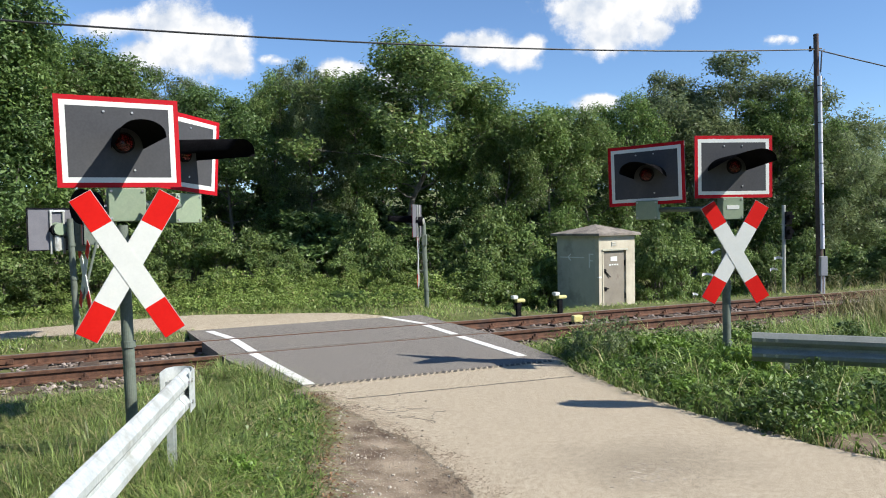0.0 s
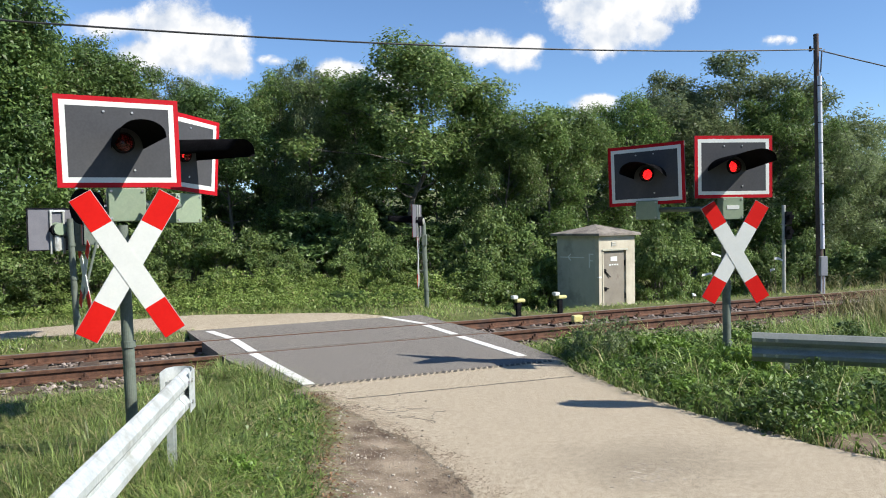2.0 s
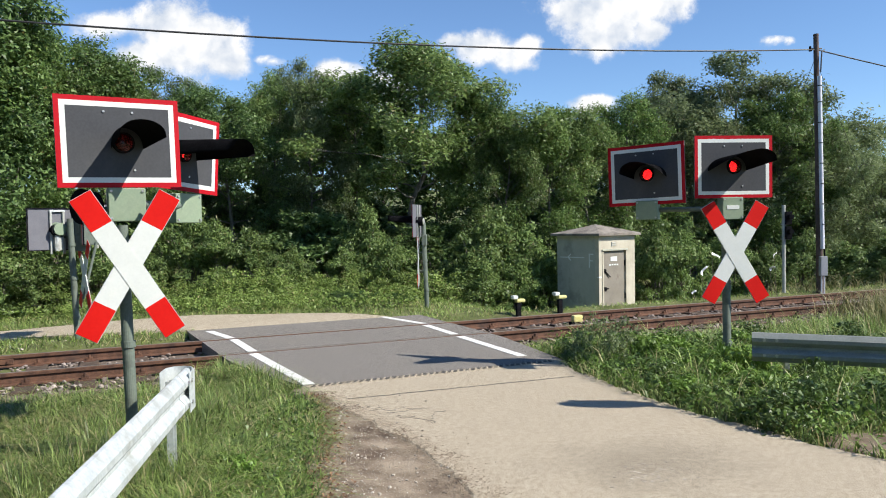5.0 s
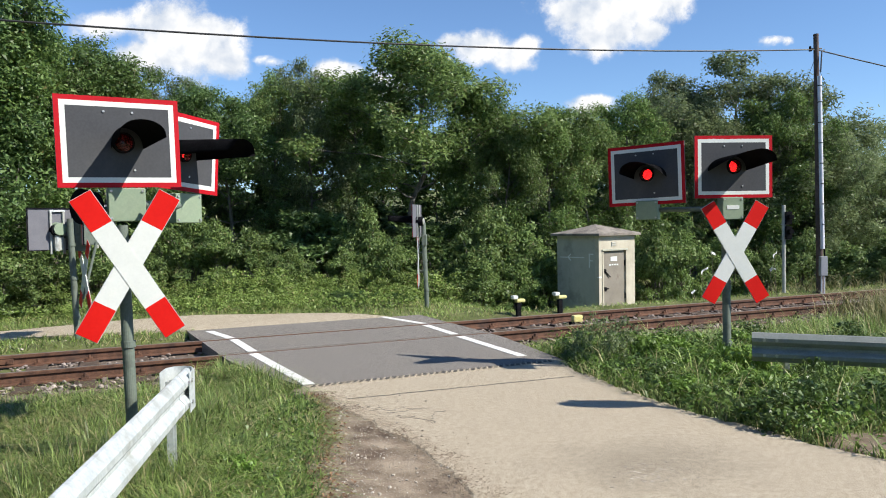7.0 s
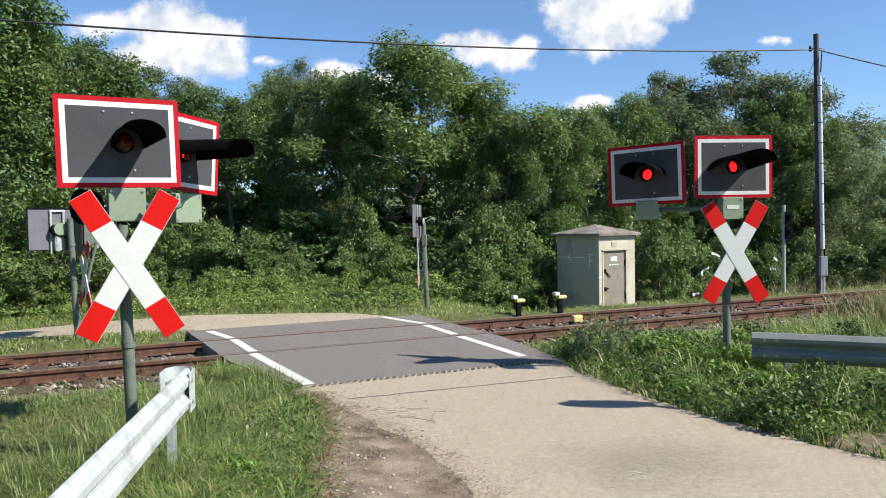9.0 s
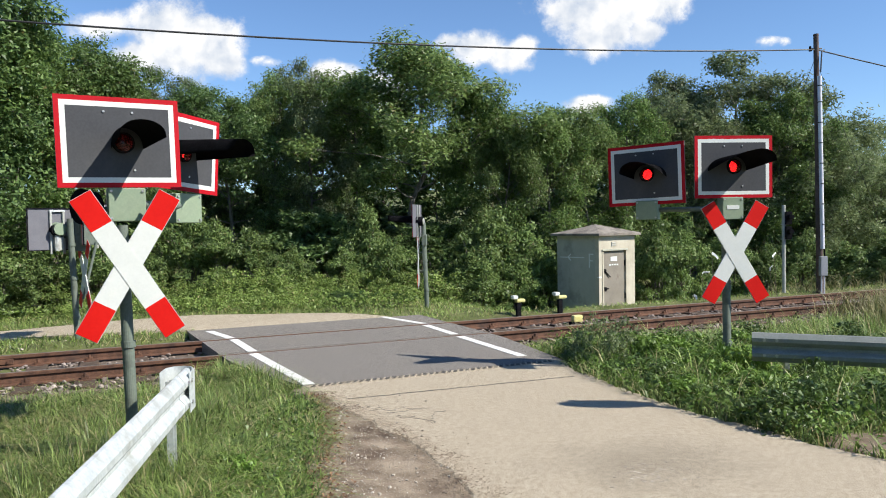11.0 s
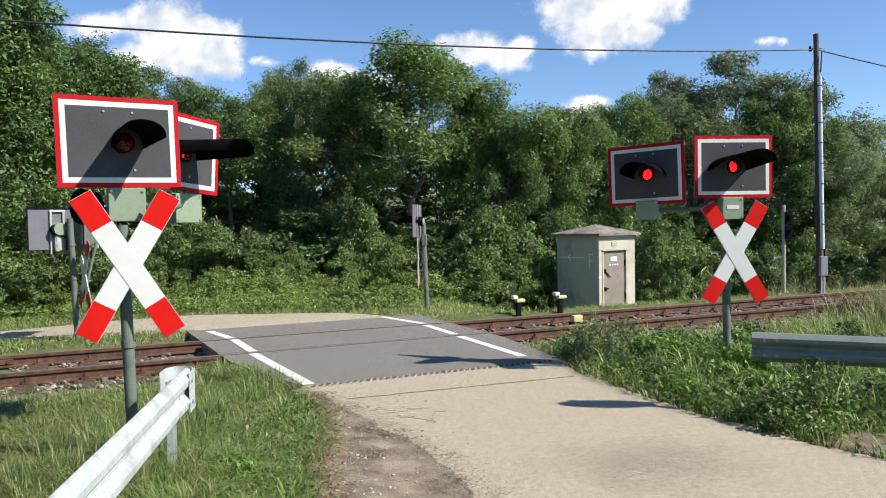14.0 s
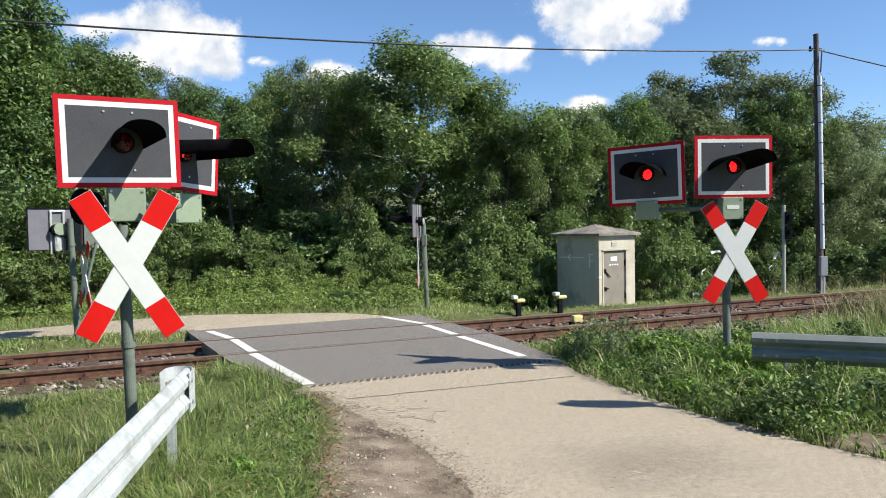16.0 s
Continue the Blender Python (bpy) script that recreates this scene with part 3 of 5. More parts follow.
def lamp_board(parent, m, visor_yaw=0.0, visor_len=0.42, lamp_x=0.03, lamp_z=-0.01, lit=True, visor_drop=0.0, feet=(0.16, 0.16), cut=0):
    """A grey board with white and red rim, a red lamp under a long black visor; the board faces -y. Returns (board, burner)."""
    bm = holed_plate(bmesh.new(), BW, BH, lamp_x, lamp_z, 0.074, 0.0, 0.012)
    board = part("board", bm, M_BOARDBACK, parent, "grey sheet-metal backing board")
    board.matrix_basis = m
    bm = holed_plate(bmesh.new(), 0.755, 0.545, lamp_x, lamp_z, 0.074, -0.006, -0.0005)
    part("panel", bm, M_BOARD, board, "dark grey enamel panel")
    bm = bmesh.new()
    frame_ring(bm, 0.835, 0.625, 0.755, 0.545, -0.006, 0.0)
    part("white_rim", bm, M_WFILM, board, "white reflective rim")
    bm = bmesh.new()
    frame_ring(bm, 0.909, 0.70, 0.835, 0.625, -0.006, 0.0)
    part("red_rim", bm, M_RED, board, "red reflective rim")
    for x, z in ((-0.11, 0.235), (0.10, 0.235), (0.10, -0.215)):
        part("bolt", tube(bmesh.new(), (x, -0.004, z), (x, -0.014, z), 0.009, seg=8), M_BOLT, board)
    lm = Matrix.Translation((lamp_x, 0, lamp_z)) @ Matrix.Rotation(radians(visor_yaw), 4, "Z") @ Matrix.Rotation(radians(visor_drop), 4, "X")
    # collar round the lens
    bm = bmesh.new()
    sweepr = [(0.080, 0.0), (0.080, -0.045), (0.0695, -0.045), (0.0695, 0.0)]
    rings = []
    for k in range(28):
        a = 2 * math.pi * k / 28
        rings.append([bm.verts.new((r * math.cos(a), y, r * math.sin(a))) for r, y in sweepr])
    for k in range(28):
        a, b = rings[k], rings[(k + 1) % 28]
        for i in range(4):
            j = (i + 1) % 4
            bm.faces.new((a[i], a[j], b[j], b[i]))
    bmesh.ops.recalc_face_normals(bm, faces=bm.faces)
    col = part("collar", bm, M_BLACK, board, "black lamp collar", smooth=False)
    col.matrix_basis = lm
    # visor: an open hood running from a broad foot on the board to a rounded mouth
    bm = bmesh.new()
    n, rows = 26, 8
    grid = []
    for i in range(rows + 1):
        t = i / rows
        line = []
        for k in range(n + 1):
            c, q = math.cos(math.pi * k / n), max(0.0, math.sin(math.pi * k / n))
            x0, z0 = (feet[1] if c > 0 else feet[0]) * c, -0.045 + 0.165 * q ** 0.9
            x1, z1 = 0.165 * c, 0.0 + 0.125 * q ** 0.8
            u = t * (0.05 + 0.95 * q ** 0.8) if c * cut > 0 else t  # one cheek may be cut away slantwise
            line.append(bm.verts.new((x0 + (x1 - x0) * u, 0.012 - visor_len * u, z0 + (z1 - z0) * u)))
        grid.append(line)
    for i in range(rows):
        for k in range(n):
            bm.faces.new((grid[i][k], grid[i][k + 1], grid[i + 1][k + 1], grid[i + 1][k]))
    bmesh.ops.solidify(bm, geom=list(bm.faces), thickness=0.004)
    vis = part("visor", bm, M_BLACK, board, "long black sheet-metal visor", smooth=True)
    vis.matrix_basis = lm
    bm = bmesh.new()
    bmesh.ops.create_uvsphere(bm, u_segments=24, v_segments=12, radius=0.0685)
    bmesh.ops.bisect_plane(bm, geom=bm.verts[:] + bm.edges[:] + bm.faces[:], plane_co=(0, 0, 0), plane_no=(0, 1, 0), clear_outer=True)
    bmesh.ops.transform(bm, matrix=Matrix.Translation((0, -0.036, 0)) @ Matrix.Diagonal((1, 0.35, 1, 1)), verts=bm.verts)
    lens = part("lens", bm, M_LENS, board, "red ribbed signal lens", smooth=True)
    lens.matrix_basis = lm
    bm = bmesh.new()
    bmesh.ops.create_cone(bm, cap_ends=True, segments=24, radius1=0.095, radius2=0.095, depth=0.13, matrix=Matrix.Translation((0, 0.078, 0)) @ Matrix.Rotation(radians(90), 4, "X"))
    bmesh.ops.delete(bm, geom=[f for f in bm.faces if f.calc_center_median().y < 0.02], context="FACES")
    bmesh.ops.solidify(bm, geom=list(bm.faces), thickness=0.003)
    can = part("lamp_housing", bm, M_BLACK, board, "black round lamp housing")
    can.matrix_basis = Matrix.Translation((lamp_x, 0, lamp_z))
    burner = None
    if lit:
        bm = bmesh.new()
        bmesh.ops.create_cone(bm, cap_ends=True, segments=24, radius1=0.0640, radius2=0.0640, depth=0.008, matrix=Matrix.Rotation(radians(90), 4, "X"))
        me = bpy.data.meshes.new("burner")
        bm.normal_update()
        for f in bm.faces:
            f.material_index = 1 if f.normal.y < -0.9 else 0
        bm.to_mesh(me)
        bm.free()
        me.materials.append(M_BLACK), me.materials.append(M_LIT)
        burner = new("burner", me)
        burner.parent = board
        tagged(burner, "turning burner with one glowing side")
        burner["rest"] = [c for row in (lm @ Matrix.Translation((0, 0.034, 0))) for c in row]
    return board, burner


def cross_arm(bm, w, length, ang, y0, y1, part_lo, part_hi):
    """One stretch of an arm between two places along its length."""
    m = Matrix.Rotation(ang, 2)
    pts = []
    for u, v in ((-w / 2, part_lo), (w / 2, part_lo), (w / 2, part_hi), (-w / 2, part_hi)):
        p = m @ Vector((u, v))
        pts.append((p.x, p.y))
    prism(bm, pts, y0, y1)


def saltire(parent, m, height=1.155, width=0.765, arm=0.168):
    """The red and white cross board; faces -y."""
    root = new("cross_board")
    root.parent = parent
    root.matrix_basis = m
    tagged(root, "red and white saltire warning board")
    ang = math.atan2(width - arm * 0.8, height - arm * 0.5)
    half = math.hypot(height - arm * math.sin(ang), width - arm * math.cos(ang)) / 2
    for k, a in enumerate((-ang, ang)):
        y = -0.004 * k
        for lo, hi, mt in ((-half, -half * 0.56, M_REDX), (-half * 0.56, half * 0.56, M_WFILM), (half * 0.56, half, M_REDX)):
            bm = bmesh.new()
            cross_arm(bm, arm, half, a, y - 0.006, y, lo, hi)
            part("arm_end" if mt is M_REDX else "arm", bm, mt, root, "red arm end" if mt is M_REDX else "white arm")
    bm = bmesh.new()
    for a in (ang, -ang):
        cross_arm(bm, arm + 0.008, half, a, 0.0005 + (0.002 if a > 0 else 0), 0.004 + (0.002 if a > 0 else 0), -half - 0.004, half + 0.004)
    part("edge_strip", bm, M_ZINC, root, "bare metal edge")
    return root


def junction_box(parent, m, w=0.27, h=0.25, d=0.14, plate=False, paint=None):
    b = part("junction_box", box(bmesh.new(), (0, 0, 0), (w, d, h), 0.008), paint or M_PALE, parent, "green metal junction box")
    b.matrix_basis = m
    for x, z in ((-1, 1), (1, 1), (-1, -1), (1, -1)):
        part("bolt", tube(bmesh.new(), (x * w * 0.42, -d / 2, z * h * 0.40), (x * w * 0.42, -d / 2 - 0.01, z * h * 0.40), 0.010, seg=8), M_BOLT, b)
    if plate:
        part("label_plate", box(bmesh.new(), (0, -d / 2 - 0.002, 0.01), (0.14, 0.004, 0.045), 0.001), M_WFILM, b, "blank white label plate")
    return b


def mast(parent, top, lean=(0, 0), r=0.045):
    bm = tube(bmesh.new(), (0, 0, -0.4), (lean[0], lean[1], top), r, seg=20)
    part("post", bm, M_GREEN, parent, "round green-painted steel post", smooth=False)
    for z in (0.35, 1.0, 1.55):
        k = z / top
        part("pipe_clamp", tube(bmesh.new(), (lean[0] * k, lean[1] * k, z), (lean[0] * k, lean[1] * k, z + 0.05), r + 0.008, seg=20), M_GREEN, parent)


BURNERS = {}


def turned(yaw):
    return Matrix.Rotation(radians(yaw), 4, "Z")


def near_left_signal():
    px, py = -2.445, 5.72
    g = ground_at(px, py)
    th = empty("crossing_signal", pose(px, py, g), "crossing signal with two red lamp boards and saltire", "railway signal", "crossing signals")
    inv = Matrix.Translation((-px, -py, -g))
    mast(th, 1.77 - g, (-0.05, 0.0))
    _, BURNERS["first"] = lamp_board(th, inv @ Matrix.Translation((-2.509, 5.783 - 0.02, 2.416)) @ turned(35.75) @ Matrix.Rotation(radians(-1.2), 4, "Y"), 4, 0.52, 0.02, -0.005, feet=(0.085, 0.15))
    _, BURNERS["second"] = lamp_board(th, inv @ Matrix.Translation((-2.35, 6.65, 2.43)) @ turned(62) @ Matrix.Rotation(radians(4.5), 4, "Y"), 10, 0.66, 0.02, -0.01, visor_drop=2.0)
    junction_box(th, inv @ Matrix.Translation((-2.48, 5.78, 1.93)) @ turned(30), 0.27, 0.26)
    junction_box(th, inv @ Matrix.Translation((-2.32, 6.62, 1.92)) @ turned(55), 0.27, 0.26)
    part("cross_arm", tube(bmesh.new(), (0.0, 0.10, 1.94 - g), (0.13, 0.92, 1.94 - g), 0.03), M_GREEN, th)
    saltire(th, inv @ Matrix.Translation((-2.40, 5.60, 1.463)) @ turned(22) @ Matrix.Rotation(radians(-0.7), 4, "Y"))
    bell = part("bell", tube(bmesh.new(), (-0.36, 0.0, 2.12 - g - 0.2), (-0.31, 0.10, 2.12 - g - 0.2), 0.14, 0.12, 24), M_BLACK, th, "round black warning bell")
    part("bell_boss", tube(bmesh.new(), (-0.35, -0.03, 2.10 - g - 0.2), (-0.33, 0.02, 2.10 - g - 0.2), 0.03), M_BLACK, bell)
    part("bell_bracket", tube(bmesh.new(), (-0.31, 0.08, 1.90 - g), (-0.04, 0.02, 1.90 - g), 0.02), M_GREEN, th)


def near_right_signal():
    px, py = 3.22, 8.32
    g = ground_at(px, py)
    th = empty("crossing_signal", pose(px, py, g), "crossing signal with two red lamp boards on an arm and saltire", "railway signal", "crossing signals")
    inv = Matrix.Translation((-px, -py, -g))
    mast(th, 1.72 - g, (-0.02, 0.0))
    _, BURNERS["third"] = lamp_board(th, inv @ Matrix.Translation((3.286, 8.294, 2.326)) @ turned(5.4), 2, 0.60, -0.005, 0.0, visor_drop=-2.0, feet=(0.30, 0.15), cut=-1)
    _, BURNERS["fourth"] = lamp_board(th, inv @ Matrix.Translation((2.373, 8.569, 2.271)) @ turned(-35.6) @ Matrix.Rotation(radians(-1.4), 4, "Y"), 0, 0.45, 0.02, 0.0, feet=(0.16, 0.23), cut=1)
    junction_box(th, inv @ Matrix.Translation((3.25, 8.30, 1.86)) @ turned(4), 0.24, 0.25, plate=True)
    junction_box(th, inv @ Matrix.Translation((2.40, 8.58, 1.86)) @ turned(-30), 0.25, 0.22)
    part("cross_arm", tube(bmesh.new(), (-0.02, 0.06, 1.86 - g), (-0.82, 0.27, 1.86 - g), 0.028), M_GREEN, th)
    saltire(th, inv @ Matrix.Translation((3.262, 8.20, 1.367)) @ turned(4))


def far_left_signal():
    px, py = -6.04, 12.08
    g = ground_at(px, py)
    th = empty("crossing_signal", pose(px, py, g), "crossing signal seen from behind with grey board backs", "railway signal", "crossing signals")
    inv = Matrix.Translation((-px, -py, -g))
    mast(th, 1.95 - g, (-0.08, 0.0), 0.05)
    b1, _ = lamp_board(th, inv @ Matrix.Translation((-6.38, 12.15, 1.78)) @ turned(228), 0, 0.62, lit=False)
    b2, _ = lamp_board(th, inv @ Matrix.Translation((-5.85, 12.5, 1.86)) @ turned(262), 0, 0.42, lit=False)
    for b in (b1, b2):
        for x in (-0.1, 0.1):
            part("back_rail", box(bmesh.new(), (x, 0.03, -0.05), (0.035, 0.035, 0.72), 0.004), M_POSTGREY, b)
        part("top_rail", box(bmesh.new(), (0, 0.035, 0.30), (0.24, 0.03, 0.03), 0.004), M_ZINC, b)
        frm = bmesh.new()
        frame_ring(frm, BW, BH, BW - 0.03, BH - 0.03, 0.012, 0.03)
        part("back_flange", frm, M_BLACK, b, "dark folded edge of the board")
        part("cable_tube", tube(bmesh.new(), (0.03, 0.10, -0.10), (0.03, 0.10, -0.36), 0.035, seg=12), M_ZINC, b)
        part("lamp_can", tube(bmesh.new(), (0, 0.012, 0), (0, 0.17, 0), 0.115, 0.10, 20), M_PALE, b, "pale green lamp housing")
        part("cable_box", box(bmesh.new(), (0, 0.07, -0.24), (0.14, 0.10, 0.22), 0.01), M_POSTGREY, b)
    part("frame_bracket", box(bmesh.new(), (0.05, 0.1, 1.72 - g), (0.30, 0.06, 0.62), 0.01), M_GREEN, th)
    junction_box(th, inv @ Matrix.Translation((-5.85, 12.2, 1.72)) @ turned(40), 0.30, 0.42, paint=M_GREEN)
    saltire(th, inv @ Matrix.Translation((-5.93, 12.12, 1.02)) @ turned(-50))
    part("stay", tube(bmesh.new(), (0.30, 0.1, 1.55 - g), (0.10, 0.0, 0.62 - g), 0.022), M_GREEN, th)
    part("cross_arm", tube(bmesh.new(), (-0.45, 0.07, 1.65 - g), (0.35, 0.3, 1.65 - g), 0.025), M_GREEN, th)


def far_middle_signal():
    px, py = -0.36, 16.01
    g = ground_at(px, py)
    th = empty("crossing_signal", pose(px, py, g), "crossing signal seen edge-on beside the hedge", "railway signal", "crossing signals")
    inv = Matrix.Translation((-px, -py, -g))
    mast(th, 1.80 - g, (-0.06, 0.0), 0.05)
    b, _ = lamp_board(th, inv @ Matrix.Translation((-0.56, 16.0, 1.84)) @ turned(-100), 8, 0.62, lit=False, visor_drop=-1)
    part("back_rail", box(bmesh.new(), (-0.1, 0.03, 0), (0.035, 0.035, 0.70), 0.004), M_POSTGREY, b)
    part("back_rail", box(bmesh.new(), (0.1, 0.03, 0), (0.035, 0.035, 0.70), 0.004), M_POSTGREY, b)
    part("lamp_can", tube(bmesh.new(), (0, 0.012, -0.02), (0, 0.16, -0.02), 0.10, 0.08, 20), M_POSTGREY, b, "grey lamp housing")
    junction_box(th, inv @ Matrix.Translation((-0.40, 16.0, 1.42)) @ turned(-95), 0.20, 0.22, 0.10, paint=M_GREEN)
    saltire(th, inv @ Matrix.Translation((-0.54, 15.98, 0.95)) @ turned(-91.5))
    for z in (0.75, 1.15):
        part("cross_bracket", tube(bmesh.new(), (-0.18, 0, z - g), (0.0, 0, z - g), 0.018), M_GREEN, th)


near_left_signal()
near_right_signal()
far_left_signal()
far_middle_signal()


# ---- guard rails ----
WBEAM = [(0.0, 0.155), (0.016, 0.150), (0.042, 0.118), (0.056, 0.100), (0.056, 0.062), (0.042, 0.042), (0.012, 0.014), (0.012, -0.014), (0.042, -0.042), (0.056, -0.062),
         (0.056, -0.100), (0.042, -0.118), (0.016, -0.150), (0.0, -0.155)]
WBEAM = WBEAM + [(u - 0.006, w * 0.985) for u, w in WBEAM[::-1]]


def guard_rail(path, zc, posts, label, flip=1, cap=True, metal=None):
    metal = metal or M_ZINC
    th = empty("guard_rail", pose(*path[0], 0), label, "guard rail", "guard rails beside the lane")
    o = Vector((*path[0], 0))
    pts = [Vector((*p, zc)) - o for p in path]
    beam = part("beam", sweep(bmesh.new(), [(u * flip, w) for u, w in WBEAM], pts), metal, th, "galvanised corrugated beam")
    d = (pts[1] - pts[0]).normalized()
    side = Vector((d.y, -d.x, 0)) * flip
    # overlap edge and bolts near the end
    for dist in (0.10, 0.22):
        for w in (0.081, -0.081):
            q = pts[0] + d * dist + side * 0.058 + Vector((0, 0, w))
            part("bolt", tube(bmesh.new(), q, q + side * 0.016, 0.016, seg=8), M_BOLT, beam)
    lap = [(u * flip + 0.005 * flip, w) for u, w in WBEAM[:14]] + [(u * flip, w) for u, w in WBEAM[13::-1]]
    part("lap_plate", sweep(bmesh.new(), lap, [pts[0] - d * 0.02, pts[0] + d * 0.32]), metal, beam)
    if cap:
        bm = bmesh.new()
        prof = [(-0.003, -0.155), (0.003, -0.155), (0.003, 0.155), (-0.003, 0.155)]
        arc = []
        for k in range(13):
            a = math.pi * k / 12
            arc.append(pts[0] + side * (0.05 - 0.10 + 0.10 * math.cos(a)) - d * (0.10 * math.sin(a)))
        arc.append(pts[0] + side * (0.05 - 0.20) + d * 0.16)
        sweep(bm, prof, arc)
        part("end_cap", bm, metal, th, "rounded galvanised end piece")
        # flat closing plate at the end
        bm = bmesh.new()
        sweep(bm, [(0.058 * flip, -0.15), (0.063 * flip, -0.15), (0.063 * flip, 0.15), (0.058 * flip, 0.15)], [pts[0] - d * 0.03, pts[0] + d * 0.17])
        part("end_plate", bm, metal, th, "flat end plate")
    for p in posts:
        q = Vector((*p, 0)) - o
        g = ground_at(*p)
        bm = bmesh.new()
        prism(bm, [(q.x - 0.03, q.y - 0.028), (q.x + 0.02, q.y - 0.028), (q.x + 0.02, q.y - 0.022), (q.x - 0.024, q.y - 0.022), (q.x - 0.024, q.y + 0.022), (q.x + 0.02, q.y + 0.022),
                   (q.x + 0.02, q.y + 0.028), (q.x - 0.03, q.y + 0.028)], g - 0.3, zc + 0.12, "z")
        part("post", bm, metal, th, "galvanised channel post")
    return th


guard_rail([(-1.985, 5.58), (-1.60, 3.0), (-1.28, 1.0), (-0.95, -1.5), (-0.6, -4.5)], 0.515, [(-1.985, 5.28), (-1.64, 2.6), (-1.25, 0.2), (-0.9, -2.2)],
           "bright galvanised guard rail with a rounded end in the grass", flip=-1)
guard_rail([(3.30, 7.80), (4.41, 7.31), (6.8, 6.25), (9.8, 4.9)], 0.375, [(3.62, 7.74), (5.6, 6.86), (7.8, 5.9)],
           "grey galvanised guard rail half sunk in weeds", flip=1, cap=False, metal=M_OLDZINC)


# ---- hut, pole, small signal, trackside boxes ----
def switch_hut():
    cx, cy = 3.65, 17.2
    yaw = 37.8
    m = Matrix.Translation((cx, cy, -0.47)) @ turned(yaw)
    th = empty("switch_hut", m, "small rendered concrete hut with steel door and low felt roof", "hut")
    a, h = 1.33, 1.89
    # local: the front wall lies along +x from the corner, facing -y; the side wall along +y
    bm = bmesh.new()
    dx0, dx1, dz = 0.16, 0.98, 1.52
    box(bm, (dx0 / 2, 0.06, h / 2), (dx0, 0.12, h)), box(bm, ((dx1 + a) / 2, 0.06, h / 2), (a - dx1, 0.12, h))
    box(bm, ((dx0 + dx1) / 2, 0.06, (h + dz) / 2), (dx1 - dx0, 0.12, h - dz))
    part("front_wall", bm, M_WALLPALE, th, "cream rendered front wall")
    bm = box(bmesh.new(), (0.06, 0.12 + (a - 0.12) * 0.27, h / 2), (0.12, (a - 0.12) * 0.54, h))
    part("side_wall", bm, M_WALL, th, "grey painted side wall")
    bm = box(bmesh.new(), (0.064, 0.12 + (a - 0.12) * 0.77, h / 2), (0.12, (a - 0.12) * 0.46, h))
    part("side_wall", bm, M_WALL, th, "grey painted side wall")
    part("back_wall", box(bmesh.new(), (a / 2, a - 0.06, h / 2), (a - 0.26, 0.12, h)), M_WALL, th)
    part("side_wall", box(bmesh.new(), (a - 0.06, a / 2 + 0.06, h / 2), (0.12, a - 0.12, h)), M_WALL, th)
    bm = bmesh.new()
    o = 0.11
    lo = [bm.verts.new((x, y, h)) for x, y in ((-o, -o), (a + o, -o), (a + o, a + o), (-o, a + o))]
    mid = [bm.verts.new((x, y, h + 0.055)) for x, y in ((-o, -o), (a + o, -o), (a + o, a + o), (-o, a + o))]
    ap = bm.verts.new((a / 2, a / 2, h + 0.27))
    bm.faces.new(lo[::-1])
    for i in range(4):
        j = (i + 1) % 4
        bm.faces.new((lo[i], lo[j], mid[j], mid[i])), bm.faces.new((mid[i], mid[j], ap))
    bmesh.ops.recalc_face_normals(bm, faces=bm.faces)
    bmesh.ops.subdivide_edges(bm, edges=bm.edges[:], cuts=2, use_grid_fill=True)
    for v in bm.verts:
        v.co.z += 0.008 * noise.noise(v.co * 7)
    part("roof", bm, M_ROOF, th, "weathered low hipped felt roof")
    door = part("door", box(bmesh.new(), ((dx0 + dx1) / 2, 0.045, dz / 2), (dx1 - dx0 - 0.01, 0.03, dz - 0.01), 0.004), M_DOOR, th, "grey steel door")
    for z, l in ((1.05, 0.20), (0.62, 0.13)):
        b = tube(bmesh.new(), (dx0 + 0.08, 0.02, z), (dx0 + 0.08 + l * 0.8, 0.0, z - l * (0.7 if l > 0.15 else -0.1)), 0.013, seg=8)
        part("handle", b, M_BLACK, door, "black lever handle")
        part("lock", box(bmesh.new(), (dx0 + 0.09, 0.024, z), (0.07, 0.016, 0.10), 0.003), M_BLACK, door)
    part("notice_plate", box(bmesh.new(), (0.57, 0.027, 1.33), (0.24, 0.006, 0.11), 0.002), M_WFILM, door, "small white notice plate")
    for k in range(4):
        part("mark_bar", box(bmesh.new(), (0.43 + 0.09 * k, 0.027, 1.19), (0.06, 0.004, 0.035)), M_WFILM, door, "short white painted mark")
    for z in (0.35, 1.15):
        part("hinge", tube(bmesh.new(), (dx1 - 0.01, 0.02, z), (dx1 - 0.01, 0.02, z + 0.14), 0.014, seg=8), M_BLACK, door)
    for (x, zz) in ((dx0 - 0.025, dz / 2), (dx1 + 0.025, dz / 2)):
        part("door_frame", box(bmesh.new(), (x, -0.004, zz), (0.05, 0.02, dz + 0.06), 0.003), M_WALLPALE, th)
    part("lintel", box(bmesh.new(), ((dx0 + dx1) / 2, -0.012, dz + 0.03), (dx1 - dx0 + 0.12, 0.04, 0.04), 0.004), M_WALL, th)
    for z in (1.66, 1.71):
        part("vent_slat", box(bmesh.new(), (0.52, -0.008, z), (0.16, 0.02, 0.025), 0.003), M_POSTGREY, th)
    part("vent_slat", box(bmesh.new(), (0.46, -0.008, 1.685), (0.03, 0.02, 0.10), 0.003), M_POSTGREY, th)
    part("bracket", box(bmesh.new(), (-0.02, -0.03, 0.92), (0.10, 0.06, 0.03), 0.004), M_WFILM, th)
    # the painted letter and arrow on the side wall (the wall's outer face looks to -x)
    bm = bmesh.new()
    z0 = 1.30
